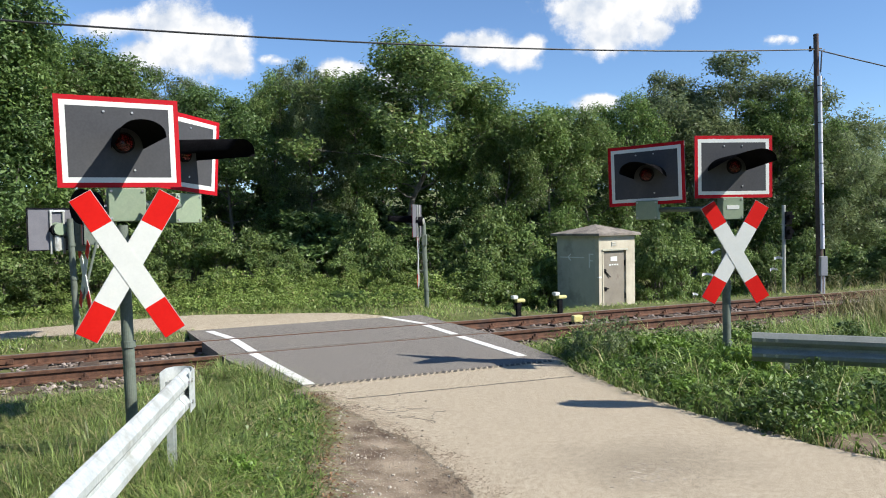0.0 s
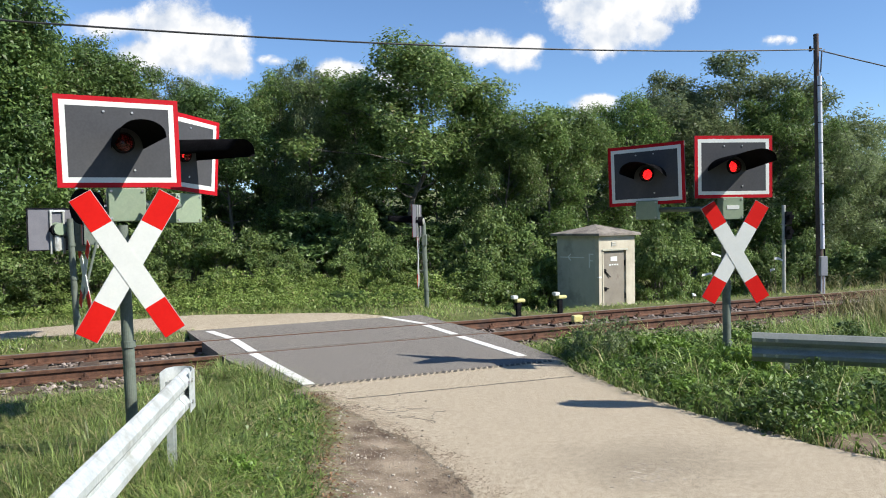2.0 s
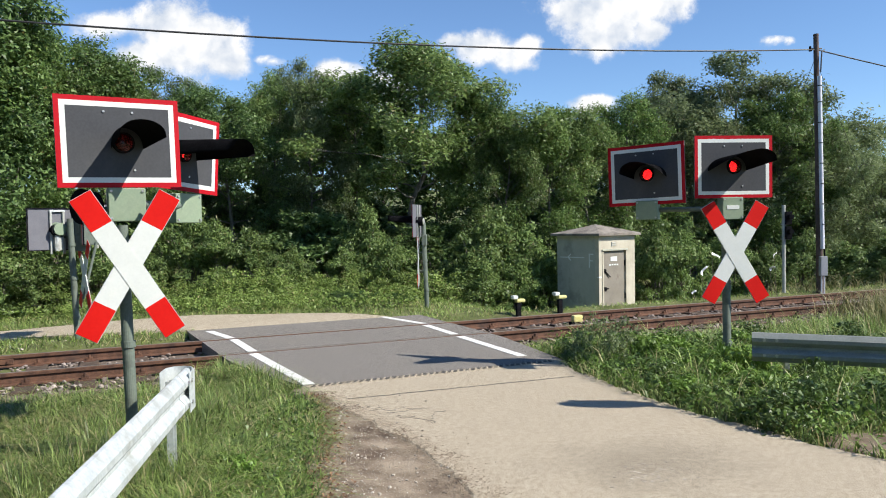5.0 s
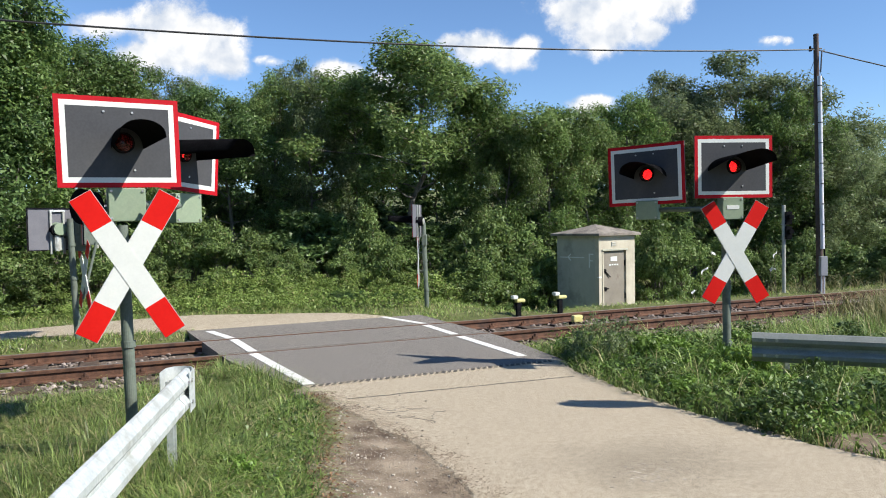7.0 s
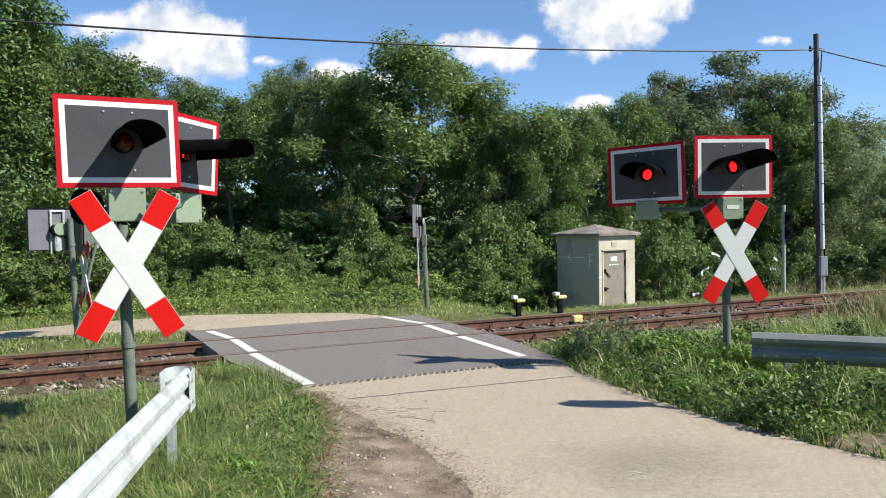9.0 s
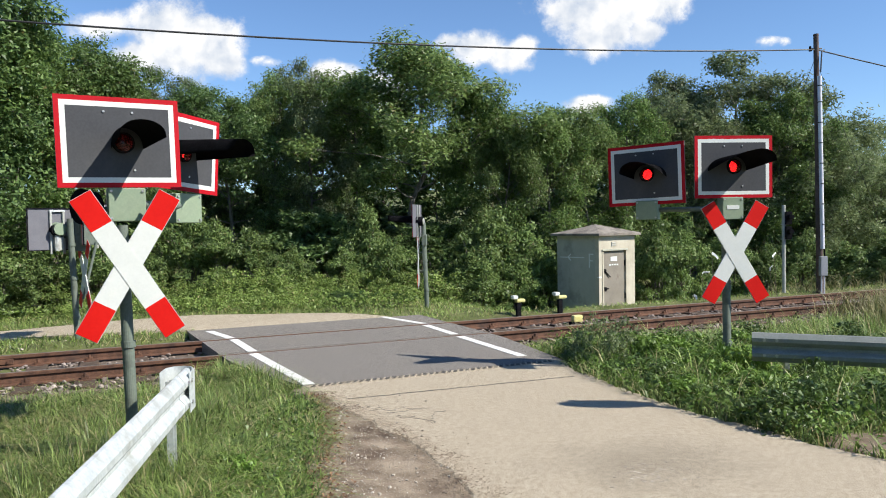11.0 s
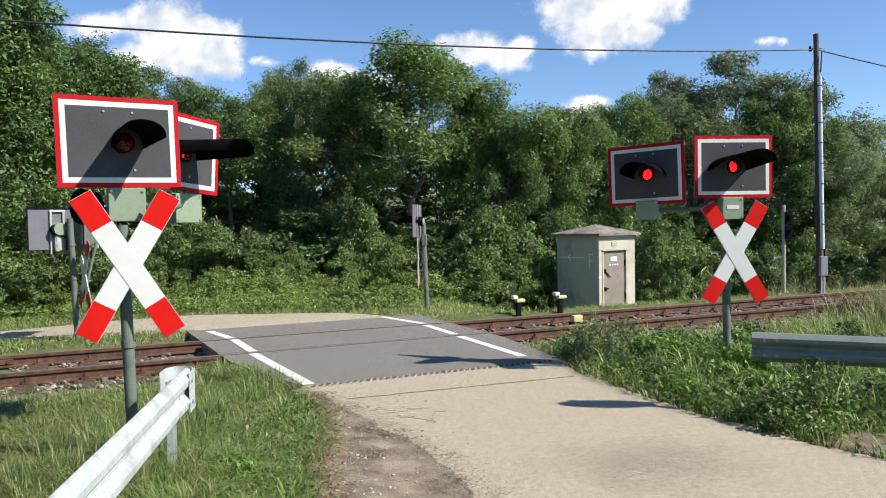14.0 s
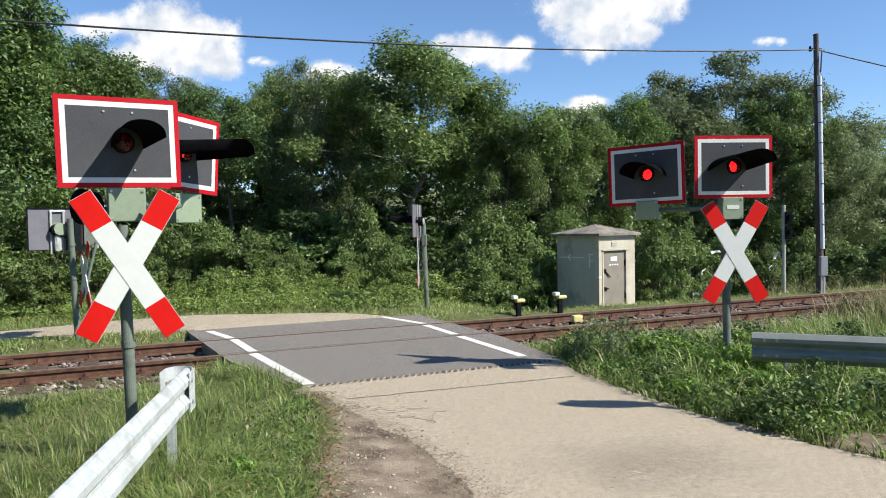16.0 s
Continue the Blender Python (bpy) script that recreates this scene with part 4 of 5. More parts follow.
    for y, z, w, hh in ((0.20, 0.0, 0.030, 0.34), (0.14, 0.155, 0.13, 0.030), (0.15, 0.0, 0.10, 0.028)):
        box(bm, (-0.003, 0.09 + y, z0 + z), (0.006, w, hh))
    part("painted_letter_f", bm, M_WFILM, th, "pale painted letter F")
    bm = bmesh.new()
    box(bm, (0.0, 0.84, z0 + 0.07), (0.014, 0.78, 0.022))
    for sgn in (-1, 1):
        mm = Matrix.Translation((0.0, 0.98, z0 + 0.07)) @ Matrix.Rotation(radians(35 * sgn), 4, "X")
        box(bm, (0, -0.06, 0), (0.0135, 0.14, 0.02), 0, mm)
    part("painted_arrow", bm, M_WFILM, th, "pale painted arrow")


def telegraph_pole():
    px, py = 9.38, 18.25
    g = ground_at(px, py)
    th = empty("telegraph_pole", pose(px, py, g), "dark wooden telegraph pole with pale conduit and cable box", "utility pole")
    top = 6.28 - g
    lean = -0.10
    bm = bmesh.new()
    tube(bm, (0, 0, -0.5), (lean, 0, top), 0.088, 0.06, 18)
    part("pole", bm, M_WOODPOLE, th, "tarred wooden pole")
    m = lambda z: lean * z / top
    part("conduit", tube(bmesh.new(), (m(1.6) + 0.012, -0.13, 1.1), (m(5.3) + 0.012, -0.11, 5.35), 0.05, 0.05, 14), M_CONDUIT, th, "pale grey cable conduit")
    for z in (1.7, 2.2, 2.7, 3.2, 3.7, 4.2, 4.7, 5.1):
        part("conduit_strap", tube(bmesh.new(), (m(z) + 0.012, -0.128 + 0.005 * (z - 1.6), z), (m(z) + 0.012, -0.128 + 0.005 * (z - 1.6), z + 0.025), 0.053, seg=14), M_DARKBOLT, th)
    part("cable_box", box(bmesh.new(), (-0.01, -0.15, 0.68), (0.17, 0.12, 0.48), 0.015), M_GREYBOX, th, "grey cable distribution box")
    for x in (-0.05, 0.02):
        part("cable_pipe", tube(bmesh.new(), (x, -0.15, -0.3), (x, -0.15, 0.5), 0.018), M_CONDUIT, th)
    part("cable_bend", tube(bmesh.new(), (0.04, -0.14, 0.85), (0.02, -0.14, 1.2), 0.02), M_BLACK, th)
    bm = bmesh.new()
    pts = [Vector((lean + 0.22, 0.02, top - 0.38)), Vector((lean + 0.12, -0.05, top - 0.45)), Vector((lean + 0.08, -0.1, top - 0.65)), Vector((lean + 0.06, -0.11, top - 0.95))]
    for a, b in zip(pts, pts[1:]):
        tube(bm, a, b, 0.016, seg=8)
    part("drop_cable", bm, M_CABLE, th, "black cable bending down into the conduit")
    part("hook", tube(bmesh.new(), (lean - 0.14, 0, top - 0.36), (lean + 0.14, 0, top - 0.36), 0.02, seg=8), M_DARKBOLT, th)
    part("insulator", tube(bmesh.new(), (lean - 0.14, 0, top - 0.42), (lean - 0.14, 0, top - 0.30), 0.035, 0.025, 10), M_BLACK, th)
    for end in ((1.5, 9.0, 0.5), (7.4, 9.0, 0.4), (4.2, 9.0, 0.4)):
        part("stay_wire", tube(bmesh.new(), (lean, 0.05, top - 0.6), end, 0.006, seg=5), M_CABLE, th, "thin steel stay wire")
    # cable between the poles along the track
    for k0, k1, sgn in ((0.0, 38.9, -1), (0.0, 38.9, 1)):
        bm = bmesh.new()
        line = [Vector((9.28 + sgn * TX * k, 18.25 + sgn * TY * k, 5.90 - 0.0976 * k + 0.00251 * k * k)) for k in np.linspace(k0, k1, 33)]
        sweep(bm, [(0.0165 * math.cos(a), 0.0165 * math.sin(a)) for a in np.arange(6) * math.pi / 3], line)
        tagged(part("overhead_cable", bm, M_CABLE), "black telephone cable sagging between poles", "cable", "overhead cables")


def small_signal():
    px, py = 8.40, 18.1
    g = ground_at(px, py)
    th = empty("signal_post", pose(px, py, g), "grey post with two small black signal heads", "railway signal")
    part("post", tube(bmesh.new(), (0, 0, -0.3), (0, 0, 2.08 - g), 0.045, seg=12), M_POSTGREY, th)
    for z in (1.76, 1.40):
        hd = part("signal_head", box(bmesh.new(), (0.09, -0.02, z - g), (0.15, 0.16, 0.32), 0.01), M_BLACK, th, "black signal head")
        part("hood", tube(bmesh.new(), (0.10, -0.09, z - g + 0.04), (0.10, -0.22, z - g + 0.03), 0.06, 0.06, 12), M_BLACK, hd)
        part("bracket", box(bmesh.new(), (0.04, 0, z - g - 0.16), (0.22, 0.05, 0.02), 0.003), M_POSTGREY, th)


def rail_lubricator(s, d, label, h=0.34):
    p = at(s, d)
    g = -0.22
    # a lubricator on a stand; it holds no lamp
    th = empty("point_lamp", Matrix.Translation((p.x, p.y, g)) @ turned(23.7), label, "trackside device", "trackside devices")
    part("stand", box(bmesh.new(), (0, 0, h / 2), (0.10, 0.07, h), 0.012), M_BLACK, th)
    part("foot", box(bmesh.new(), (0.03, 0, 0.02), (0.26, 0.2, 0.04), 0.008), M_BLACK, th)
    part("head", box(bmesh.new(), (0.04, 0, h + 0.05), (0.20, 0.11, 0.07), 0.025), M_YELLOW, th, "yellow rounded head")
    part("cap", box(bmesh.new(), (-0.09, 0, h + 0.12), (0.11, 0.12, 0.07), 0.012), M_WFILM, th, "white cap")


def round_sign():
    g = ground_at(4.32, 5.90)
    th = empty("traffic_sign", pose(4.32, 5.90, g), "round sign on a grey post beside the lane", "traffic sign")
    part("post", tube(bmesh.new(), (0, 0, -0.3), (0, 0, 3.0 - g), 0.03), M_ZINC, th)
    d = Vector((0.24, -0.97, 0))
    c = Vector((0, 0, 2.70 - g)) + d * 0.04
    part("disc", tube(bmesh.new(), c, c + d * 0.006, 0.33, seg=32), M_ZINC, th, "round metal sign disc")


round_sign()
switch_hut()
telegraph_pole()
small_signal()
rail_lubricator(7.3, 12.9, "yellow-headed trackside device on a black stand", 0.36)
rail_lubricator(8.28, 12.9, "yellow-headed trackside device on a black stand", 0.38)
p = at(7.75, 11.5)
th = empty("rail_contact", Matrix.Translation((p.x, p.y, -0.2)) @ turned(23.7), "yellow rail contact clamped beside the rail", "trackside device")
part("head", box(bmesh.new(), (0, 0, 0.15), (0.20, 0.12, 0.13), 0.03), M_YELLOW, th)
part("clamp", box(bmesh.new(), (-0.11, 0, 0.05), (0.08, 0.10, 0.10), 0.01), M_BLACK, th)


# ---- trees and shrubs ----
def clump_leaves(tips, radii, leaves, size, rng, squash=0.8, up=0.9, narrow=0.6):
    """Leaves on the outer shells of many uneven clumps, each facing outwards and up."""
    w = radii ** 2
    pick = rng.choice(len(tips), leaves, p=w / w.sum())
    d = rng.normal(size=(leaves, 3))
    d /= np.linalg.norm(d, axis=1)[:, None]
    lump = 1 + 0.22 * np.sin(d[:, 0] * 5 + pick) * np.sin(d[:, 1] * 5 + pick * 2.3) + 0.15 * np.sin(d[:, 2] * 8 + pick)
    rr = radii[pick] * lump * (1.05 - np.abs(rng.normal(size=leaves)) * 0.22 + (rng.random(leaves) < 0.22) * rng.uniform(0, 0.7, leaves))
    c = tips[pick] + d * rr[:, None] * np.array([1, 1, squash])
    nrm = d + rng.normal(size=(leaves, 3)) * 0.55
    nrm[:, 2] += up
    nrm /= np.linalg.norm(nrm, axis=1)[:, None]
    t = np.cross(nrm, rng.normal(size=(leaves, 3)))
    t /= np.linalg.norm(t, axis=1)[:, None]
    b = np.cross(nrm, t)
    a = (size * rng.uniform(0.6, 1.35, leaves))[:, None]
    keep = c[:, 2] > 0.03
    v = np.stack([c - t * a * 0.4 + b * a * narrow * 0.5, c - t * a * 0.4 - b * a * narrow * 0.5, c + t * a * 0.7 - nrm * a * 0.15], 1)[keep]
    return v.reshape(-1, 3), np.arange(len(v) * 3).reshape(-1, 3)


def bough_clumps(centres, radii, each, rng, out_from, size=(0.30, 0.52)):
    """Small leaf clumps set over the upper and outer side of each bough; returns their places and radii."""
    tips, rs = [], []
    for c, r in zip(centres, radii):
        away = (c - out_from(c))
        away = away / (np.linalg.norm(away) + 1e-6)
        for _ in range(each):
            d = rng.normal(size=3)
            d = d / np.linalg.norm(d) + away * 0.55 + np.array([0, 0, 0.35])
            d /= np.linalg.norm(d)
            tips.append(c + d * r * rng.uniform(0.45, 1.05) * np.array([1, 1, 0.72]))
            rs.append(r * rng.uniform(*size))
    return np.array(tips), np.array(rs)


def limb_tubes(segs):
    """Tapered four-sided tubes for (a, b, ra, rb)."""
    v, f = [], []
    for a, b, ra, rb in segs:
        d = (b - a)
        d = d / (np.linalg.norm(d) + 1e-9)
        u = np.cross(d, (0.3, 0.9, 0.2))
        u /= np.linalg.norm(u)
        w = np.cross(d, u)
        o = len(v)
        for p, r in ((a, ra), (b, rb)):
            for k in range(4):
                g = 2 * math.pi * k / 4
                v.append(p + (u * math.cos(g) + w * math.sin(g)) * r)
        for k in range(4):
            f.append((o + k, o + (k + 1) % 4, o + 4 + (k + 1) % 4, o + 4 + k))
    return v, f


def make_tree(seed, height, radius, leaves, material, leaf=0.1, clear=0.22, droop=0.0, limbs=26, label="", full=0.6, bough=(0.42, 0.85), each=9):
    """A tapered trunk, forking limbs, and a crown of boughs that each carry many small leaf clumps."""
    rng = np.random.default_rng(seed)
    th = empty("tree", pose(0, 0, -200), label, "tree", "trees behind the track")
    segs, boughs = [], []
    p = np.array([0, 0, -0.4])
    r = height * 0.020
    trunk = [p.copy()]
    n = 9
    for i in range(n):
        q = p + np.array([rng.normal() * 0.10, rng.normal() * 0.10, (height * 0.92 + 0.4) / n])
        segs.append((p, q, r, r * 0.84))
        r *= 0.84
        p = q
        trunk.append(p.copy())
    trunk = np.array(trunk)
    on_trunk = lambda z: np.array([np.interp(z, trunk[:, 2], trunk[:, k]) for k in range(3)])
    for i in range(limbs):
        t = clear + (1 - clear) * ((i + rng.random()) / limbs) ** 0.85
        o = on_trunk(t * height * 0.90)
        u = (t - clear) / (1 - clear)
        reach = radius * (0.30 + 0.70 * max(0.0, math.sin(math.pi * min(1, u * (1 - full * 0.35) + 0.16))) ** 0.8) * rng.uniform(0.6, 1.12)
        az = i * 2.4 + rng.normal() * 0.4
        el = 0.15 + 0.80 * u - droop
        d = np.array([math.cos(az) * math.cos(el), math.sin(az) * math.cos(el), math.sin(el)])
        a, rr = o, 0.035 * height / 8 * (1.2 - 0.8 * u)
        for k in range(4):
            d = d + rng.normal(size=3) * 0.16
            d[2] += 0.05 - droop * 0.2
            d /= np.linalg.norm(d)
            b = a + d * reach / 4
            segs.append((a, b, rr, rr * 0.7))
            rr *= 0.7
            if k >= 1:
                e = d + rng.normal(size=3) * 0.6
                c = b + e / np.linalg.norm(e) * rng.uniform(0.2, 0.7) * height / 8
                segs.append((b, c, rr * 0.7, 0.008))
                boughs.append(c)
            a = b
        boughs.append(a)
    boughs = np.array(boughs)
    k = 0.93 * height / max(0.93 * height, np.percentile(boughs[:, 2], 99.5) + 0.45)
    boughs[:, 2] *= k
    radii = rng.uniform(*bough, len(boughs)) * height / 8
    tips, rs = bough_clumps(boughs, radii, each, rng, lambda c: on_trunk(c[2] * 0.85))
    segs = [(a * (1, 1, k), b * (1, 1, k), ra, rb) for a, b, ra, rb in segs]
    for j in range(0, len(tips), 3):
        segs.append((boughs[j // each], tips[j], 0.012, 0.004))
    v, f = limb_tubes(segs)
    array_mesh("trunk", [tuple(x) for x in v], f, M_BARK, th, True)
    v, f = clump_leaves(tips, rs, leaves, leaf, rng)
    array_mesh("crown", v, f, material, th)
    return th


def make_shrub(seed, radius, height, leaves, material, leaf=0.10, label="", name="shrub", group="shrubs along the hedge", stem=1.0, wood=None, shoots=26, each=8):
    """Stems from one root, each ending in a bough of small leaf clumps."""
    rng = np.random.default_rng(seed)
    th = empty(name, pose(0, 0, -200), label, "shrub", group)
    segs, boughs = [], []
    for i in range(shoots):
        az, el = i * 2.4 + rng.normal() * 0.3, rng.uniform(0.1, 1.5)
        L = rng.uniform(0.55, 1.0)
        e = np.array([math.cos(az) * math.cos(el) * radius, math.sin(az) * math.cos(el) * radius, math.sin(el) * height]) * L
        a = np.array([rng.normal() * 0.1 * radius, rng.normal() * 0.1 * radius, -0.15])
        b = a + (e - a) * 0.5 + rng.normal(size=3) * 0.09 * radius + np.array([0, 0, 0.12 * height])
        segs += [(a, b, 0.03 * stem, 0.018 * stem), (b, e, 0.018 * stem, 0.006 * stem)]
        boughs.append(e)
        boughs.append(b + (e - b) * rng.uniform(0.2, 0.8) + rng.normal(size=3) * 0.2 * radius)
        segs.append((b, boughs[-1], 0.010 * stem, 0.004 * stem))
    boughs = np.array(boughs)
    tips, rs = bough_clumps(boughs, rng.uniform(0.16, 0.36, len(boughs)) * radius, each, rng, lambda c: np.array([c[0] * 0.3, c[1] * 0.3, 0.0]))
    v, f = limb_tubes(segs)
    array_mesh("branchwork", [tuple(x) for x in v], f, wood or M_BARK, th, True)
    v, f = clump_leaves(tips, rs, leaves, leaf, rng, up=0.8)
    array_mesh("foliage", v, f, material, th)
    return th


def stand(th, x, y, sx, sz, turn, label="", sink=0.0):
    ob = copy_thing(th, Matrix.LocRotScale((x, y, ground_at(x, y) - sink), Euler((0, 0, turn)), (sx, sx, sz)))
    if label:
        tagged(ob, label)
    return ob


SWAYING = []


def plant_woods():
    rng = np.random.default_rng(21)
    oak = make_tree(3, 8.0, 2.7, 40000, M_SHRUB, 0.098, 0.40, label="tall broadleaved tree with an open uneven crown", full=0.2, limbs=24, bough=(0.4, 0.8))
    ash = make_tree(4, 8.0, 2.6, 38000, M_LEAF_SHADE, 0.105, 0.16, label="dense broadleaved tree in the wood, leaves darkened for shade")
    elm = make_tree(7, 8.0, 2.7, 38000, M_LEAF, 0.10, 0.18, label="leafy mid-green tree at the wood's edge")
    maple = make_tree(12, 8.0, 2.6, 38000, M_SHRUB, 0.10, 0.12, label="sunlit light green tree at the wood's edge", bough=(0.5, 0.95))
    willow = make_tree(9, 8.0, 3.3, 44000, M_LEAF_C, 0.092, 0.16, droop=0.12, label="broad grey-green willow-like tree", limbs=30, bough=(0.4, 0.75))
    thick = make_tree(5, 8.0, 2.7, 9000, M_LEAF_SHADE, 0.24, 0.10, label="dense dark tree deep in the wood")
    # (seed tree, bearing as x over y, depth, top height, width factor)
    # leaf tone follows the light: ash darkened for shade, maple lighter for sun
    rows = [(ash, -0.68, 18.0, 8.4, 1.0), (elm, -0.60, 19.0, 8.0, 0.95), (ash, -0.53, 20.5, 7.9, 1.0), (elm, -0.455, 21.5, 7.5, 0.9),
            (willow, -0.40, 26.0, 7.7, 0.8), (willow, -0.35, 28.0, 7.7, 0.7), (ash, -0.285, 23.5, 6.5, 0.95), (maple, -0.225, 24.5, 7.1, 0.75),
            (willow, -0.175, 23.5, 7.4, 0.62), (elm, -0.12, 24.5, 7.0, 0.8), (oak, -0.025, 22.3, 7.5, 1.25), (elm, 0.055, 23.0, 6.3, 0.8), (maple, 0.09, 21.8, 4.9, 0.75),
            (elm, 0.145, 22.6, 5.6, 0.85), (maple, 0.195, 23.2, 5.5, 0.9), (elm, 0.25, 24.5, 6.2, 0.8), (willow, 0.29, 28.5, 7.7, 0.8), (willow, 0.395, 26.5, 7.9, 1.15),
            (willow, 0.34, 27.0, 7.3, 0.85), (elm, 0.455, 25.0, 6.3, 0.9), (willow, 0.505, 25.5, 5.6, 0.95), (willow, 0.55, 26.0, 4.9, 1.1), (maple, 0.595, 26.8, 4.1, 1.2),
            (maple, 0.65, 27.5, 3.7, 1.2), (maple, 0.71, 28.4, 3.7, 1.2),
            (thick, -0.62, 26, 8.6, 1.2), (thick, -0.50, 29, 8.2, 1.2), (thick, -0.24, 31, 7.4, 1.2), (thick, -0.08, 32, 7.0, 1.2), (thick, 0.08, 34, 7.2, 1.3),
            (thick, 0.21, 34, 6.6, 1.3), (thick, 0.36, 34, 6.8, 1.3), (thick, 0.5, 34, 6.2, 1.3), (thick, -0.38, 33, 7.4, 1.2), (thick, -0.16, 29, 6.0, 1.2), (thick, -0.01, 29.5, 5.6, 1.2), (thick, 0.15, 30, 5.4, 1.2)]
    for th, q, y, top, w in rows:
        g = ground_at(q * y, y)
        sz = (top - g) / 8.0
        ob = stand(th, q * y, y, sz * w * rng.uniform(0.95, 1.05), sz * 1.02, rng.uniform(0, 6.28))
        if y < 28.6:
            SWAYING.append([c for c in ob.children if c.name.startswith("crown")][0])
    bush = make_shrub(31, 1.3, 1.7, 13000, M_SHRUB, 0.078, "rounded light green shrub at the wood's edge")
    bramble = make_shrub(32, 1.2, 0.85, 6500, M_BRAMBLE, 0.066, "low tangled bramble thicket on the bank", "bramble", "brambles on the bank", shoots=18)
    dark = make_shrub(33, 1.4, 2.2, 5000, M_LEAF_SHADE, 0.15, "tall shrub under the trees, leaves darkened for shade")
    for q, y, w, h in ((0.030, 19.2, 0.95, 1.0), (0.062, 19.0, 1.1, 1.35), (0.105, 19.3, 1.0, 1.15), (0.045, 18.0, 0.75, 0.75), (0.10, 18.2, 0.7, 0.7), (0.135, 18.9, 0.7, 0.75),
                       (-0.105, 19.6, 0.7, 1.2), (-0.07, 19.0, 0.7, 0.75), (-0.13, 19.0, 0.6, 0.6),
                       (0.245, 20.5, 0.75, 1.2), (0.29, 20.2, 0.8, 1.15), (0.325, 20.5, 0.75, 1.15), (0.385, 21.5, 0.9, 1.0), (0.44, 21.0, 0.7, 0.8), (0.49, 22.0, 0.9, 1.0),
                       (0.555, 21.0, 0.9, 0.8), (0.61, 20.5, 1.0, 0.9), (-0.30, 18.9, 0.8, 0.95), (-0.255, 18.6, 0.8, 0.85), (-0.34, 19.2, 0.8, 1.1), (-0.21, 18.8, 0.6, 0.6),
                       (-0.62, 17.2, 1.0, 1.1), (-0.55, 17.6, 0.8, 0.9), (-0.47, 18.2, 0.9, 1.0), (-0.41, 18.8, 0.8, 0.9)):
        stand(bush, q * y, y, w, h, rng.uniform(0, 6.28), sink=0.1)
    for q in np.arange(-0.66, 0.66, 0.11):
        y = 24.5 + rng.uniform(0, 2.0)
        stand(dark, q * y, y, 1.3, rng.uniform(0.8, 1.2), rng.uniform(0, 6.28), sink=0.1)
    # dark-leaved shrubs cover a bright gap that should look shaded
    for q, y in ((-0.19, 21.5), (-0.16, 21.0), (-0.03, 21.5), (0.18, 22.0)):
        stand(dark, q * y, y, 1.0, 0.8, q * 40, sink=0.1)
    for q in np.arange(-0.64, 0.0, 0.058):
        for y in (16.9, 17.8):
            yy = y + rng.uniform(-0.3, 0.3) + 0.5 * (q > -0.2)
            stand(bramble, q * yy, yy, rng.uniform(0.6, 1.0), rng.uniform(0.25, 0.5) if y < 17.5 else rng.uniform(0.4, 0.85), rng.uniform(0, 6.28), sink=0.15)
    # trees out of view, added to block sky light from shaded faces
    for x, y, top in ((-9, -1, 7.5), (-12.5, 4, 7.5), (-7, -7, 8.0), (-1, -12, 8.5), (-16, 9, 7.5), (-4, -10, 8.0), (4, -14, 8.5), (9, -16, 8.0), (15, -17, 8.5)):
        stand(thick, x, y, 1.2, top / 8.0, x * 1.3, "unseen dark tree added to dim the sky light")
    for th in (oak, ash, elm, maple, thick, willow, bush, bramble, dark):
        for o in list(th.children_recursive) + [th]:
            bpy.data.objects.remove(o)


plant_woods()


def wooded_hill():
    """A far wooded rise that shows past the end of the hedge."""
    rng = np.random.default_rng(71)
    n = 1500
    x, y = rng.uniform(70, 260, n), rng.uniform(170, 250, n)
    z = ground_z(x, y) + 17 * np.exp(-((y - 235) / 45) ** 2) * np.clip((x - 60) / 60, 0, 1) + rng.uniform(0, 3, n)
    tips = np.stack([x, y, z], 1)
    v, f = clump_leaves(tips, rng.uniform(2.0, 4.2, n), 36000, 1.1, rng)
    tagged(array_mesh("far_woods", v, f, M_LEAF_C), "hazy green wooded hillside far behind the hedge", "woods", kind="stuff")


wooded_hill()


# ---- grass and weeds ----
def blades(name, pts, h, width, material, label, seed, lean=1.2, far=False, tuft=0):
    """Bent blades; with tuft, that many blades spring from each point and fall outwards."""
    rng = np.random.default_rng(seed)
    big = np.ones(len(pts))
    if tuft:
        big = np.repeat(rng.uniform(0.5, 1.35, len(pts)), tuft)
        pts = np.repeat(pts, tuft, axis=0)
    n = len(pts)
    az = rng.uniform(0, 6.28, n)
    hh = h * rng.uniform(0.45, 1.25, n) * big
    bend = lean * hh * rng.uniform(0.2, 1.4, n)
    dx, dy = np.cos(az), np.sin(az)
    side = np.stack([-dy, dx, np.zeros(n)], 1) * (width * rng.uniform(0.6, 1.3, n))[:, None] / 2
    off = rng.uniform(0, 0.035, n) if tuft else np.zeros(n)
    base = np.stack([pts[:, 0] + dx * off, pts[:, 1] + dy * off, pts[:, 2]], 1)
    fall = np.clip(1.15 - 0.35 * bend / np.maximum(hh, 1e-4), 0.35, 1.0) if tuft else rng.uniform(0.8, 1.0, n)
    mid = base + np.stack([dx * bend * 0.35, dy * bend * 0.35, hh * (0.68 if tuft else 0.6)], 1)
    tip = base + np.stack([dx * bend, dy * bend, hh * fall], 1)
    v = np.stack([base - side, base + side, mid - side * 0.8, mid + side * 0.8, tip], 1).reshape(-1, 3)
    o = np.arange(n)[:, None] * 5
    f = np.concatenate([o + np.array([[0, 1, 3]]), o + np.array([[0, 3, 2]]), o + np.array([[2, 3, 4]])], 0)
    if far:
        v = np.stack([base - side, base + side, tip], 1).reshape(-1, 3)
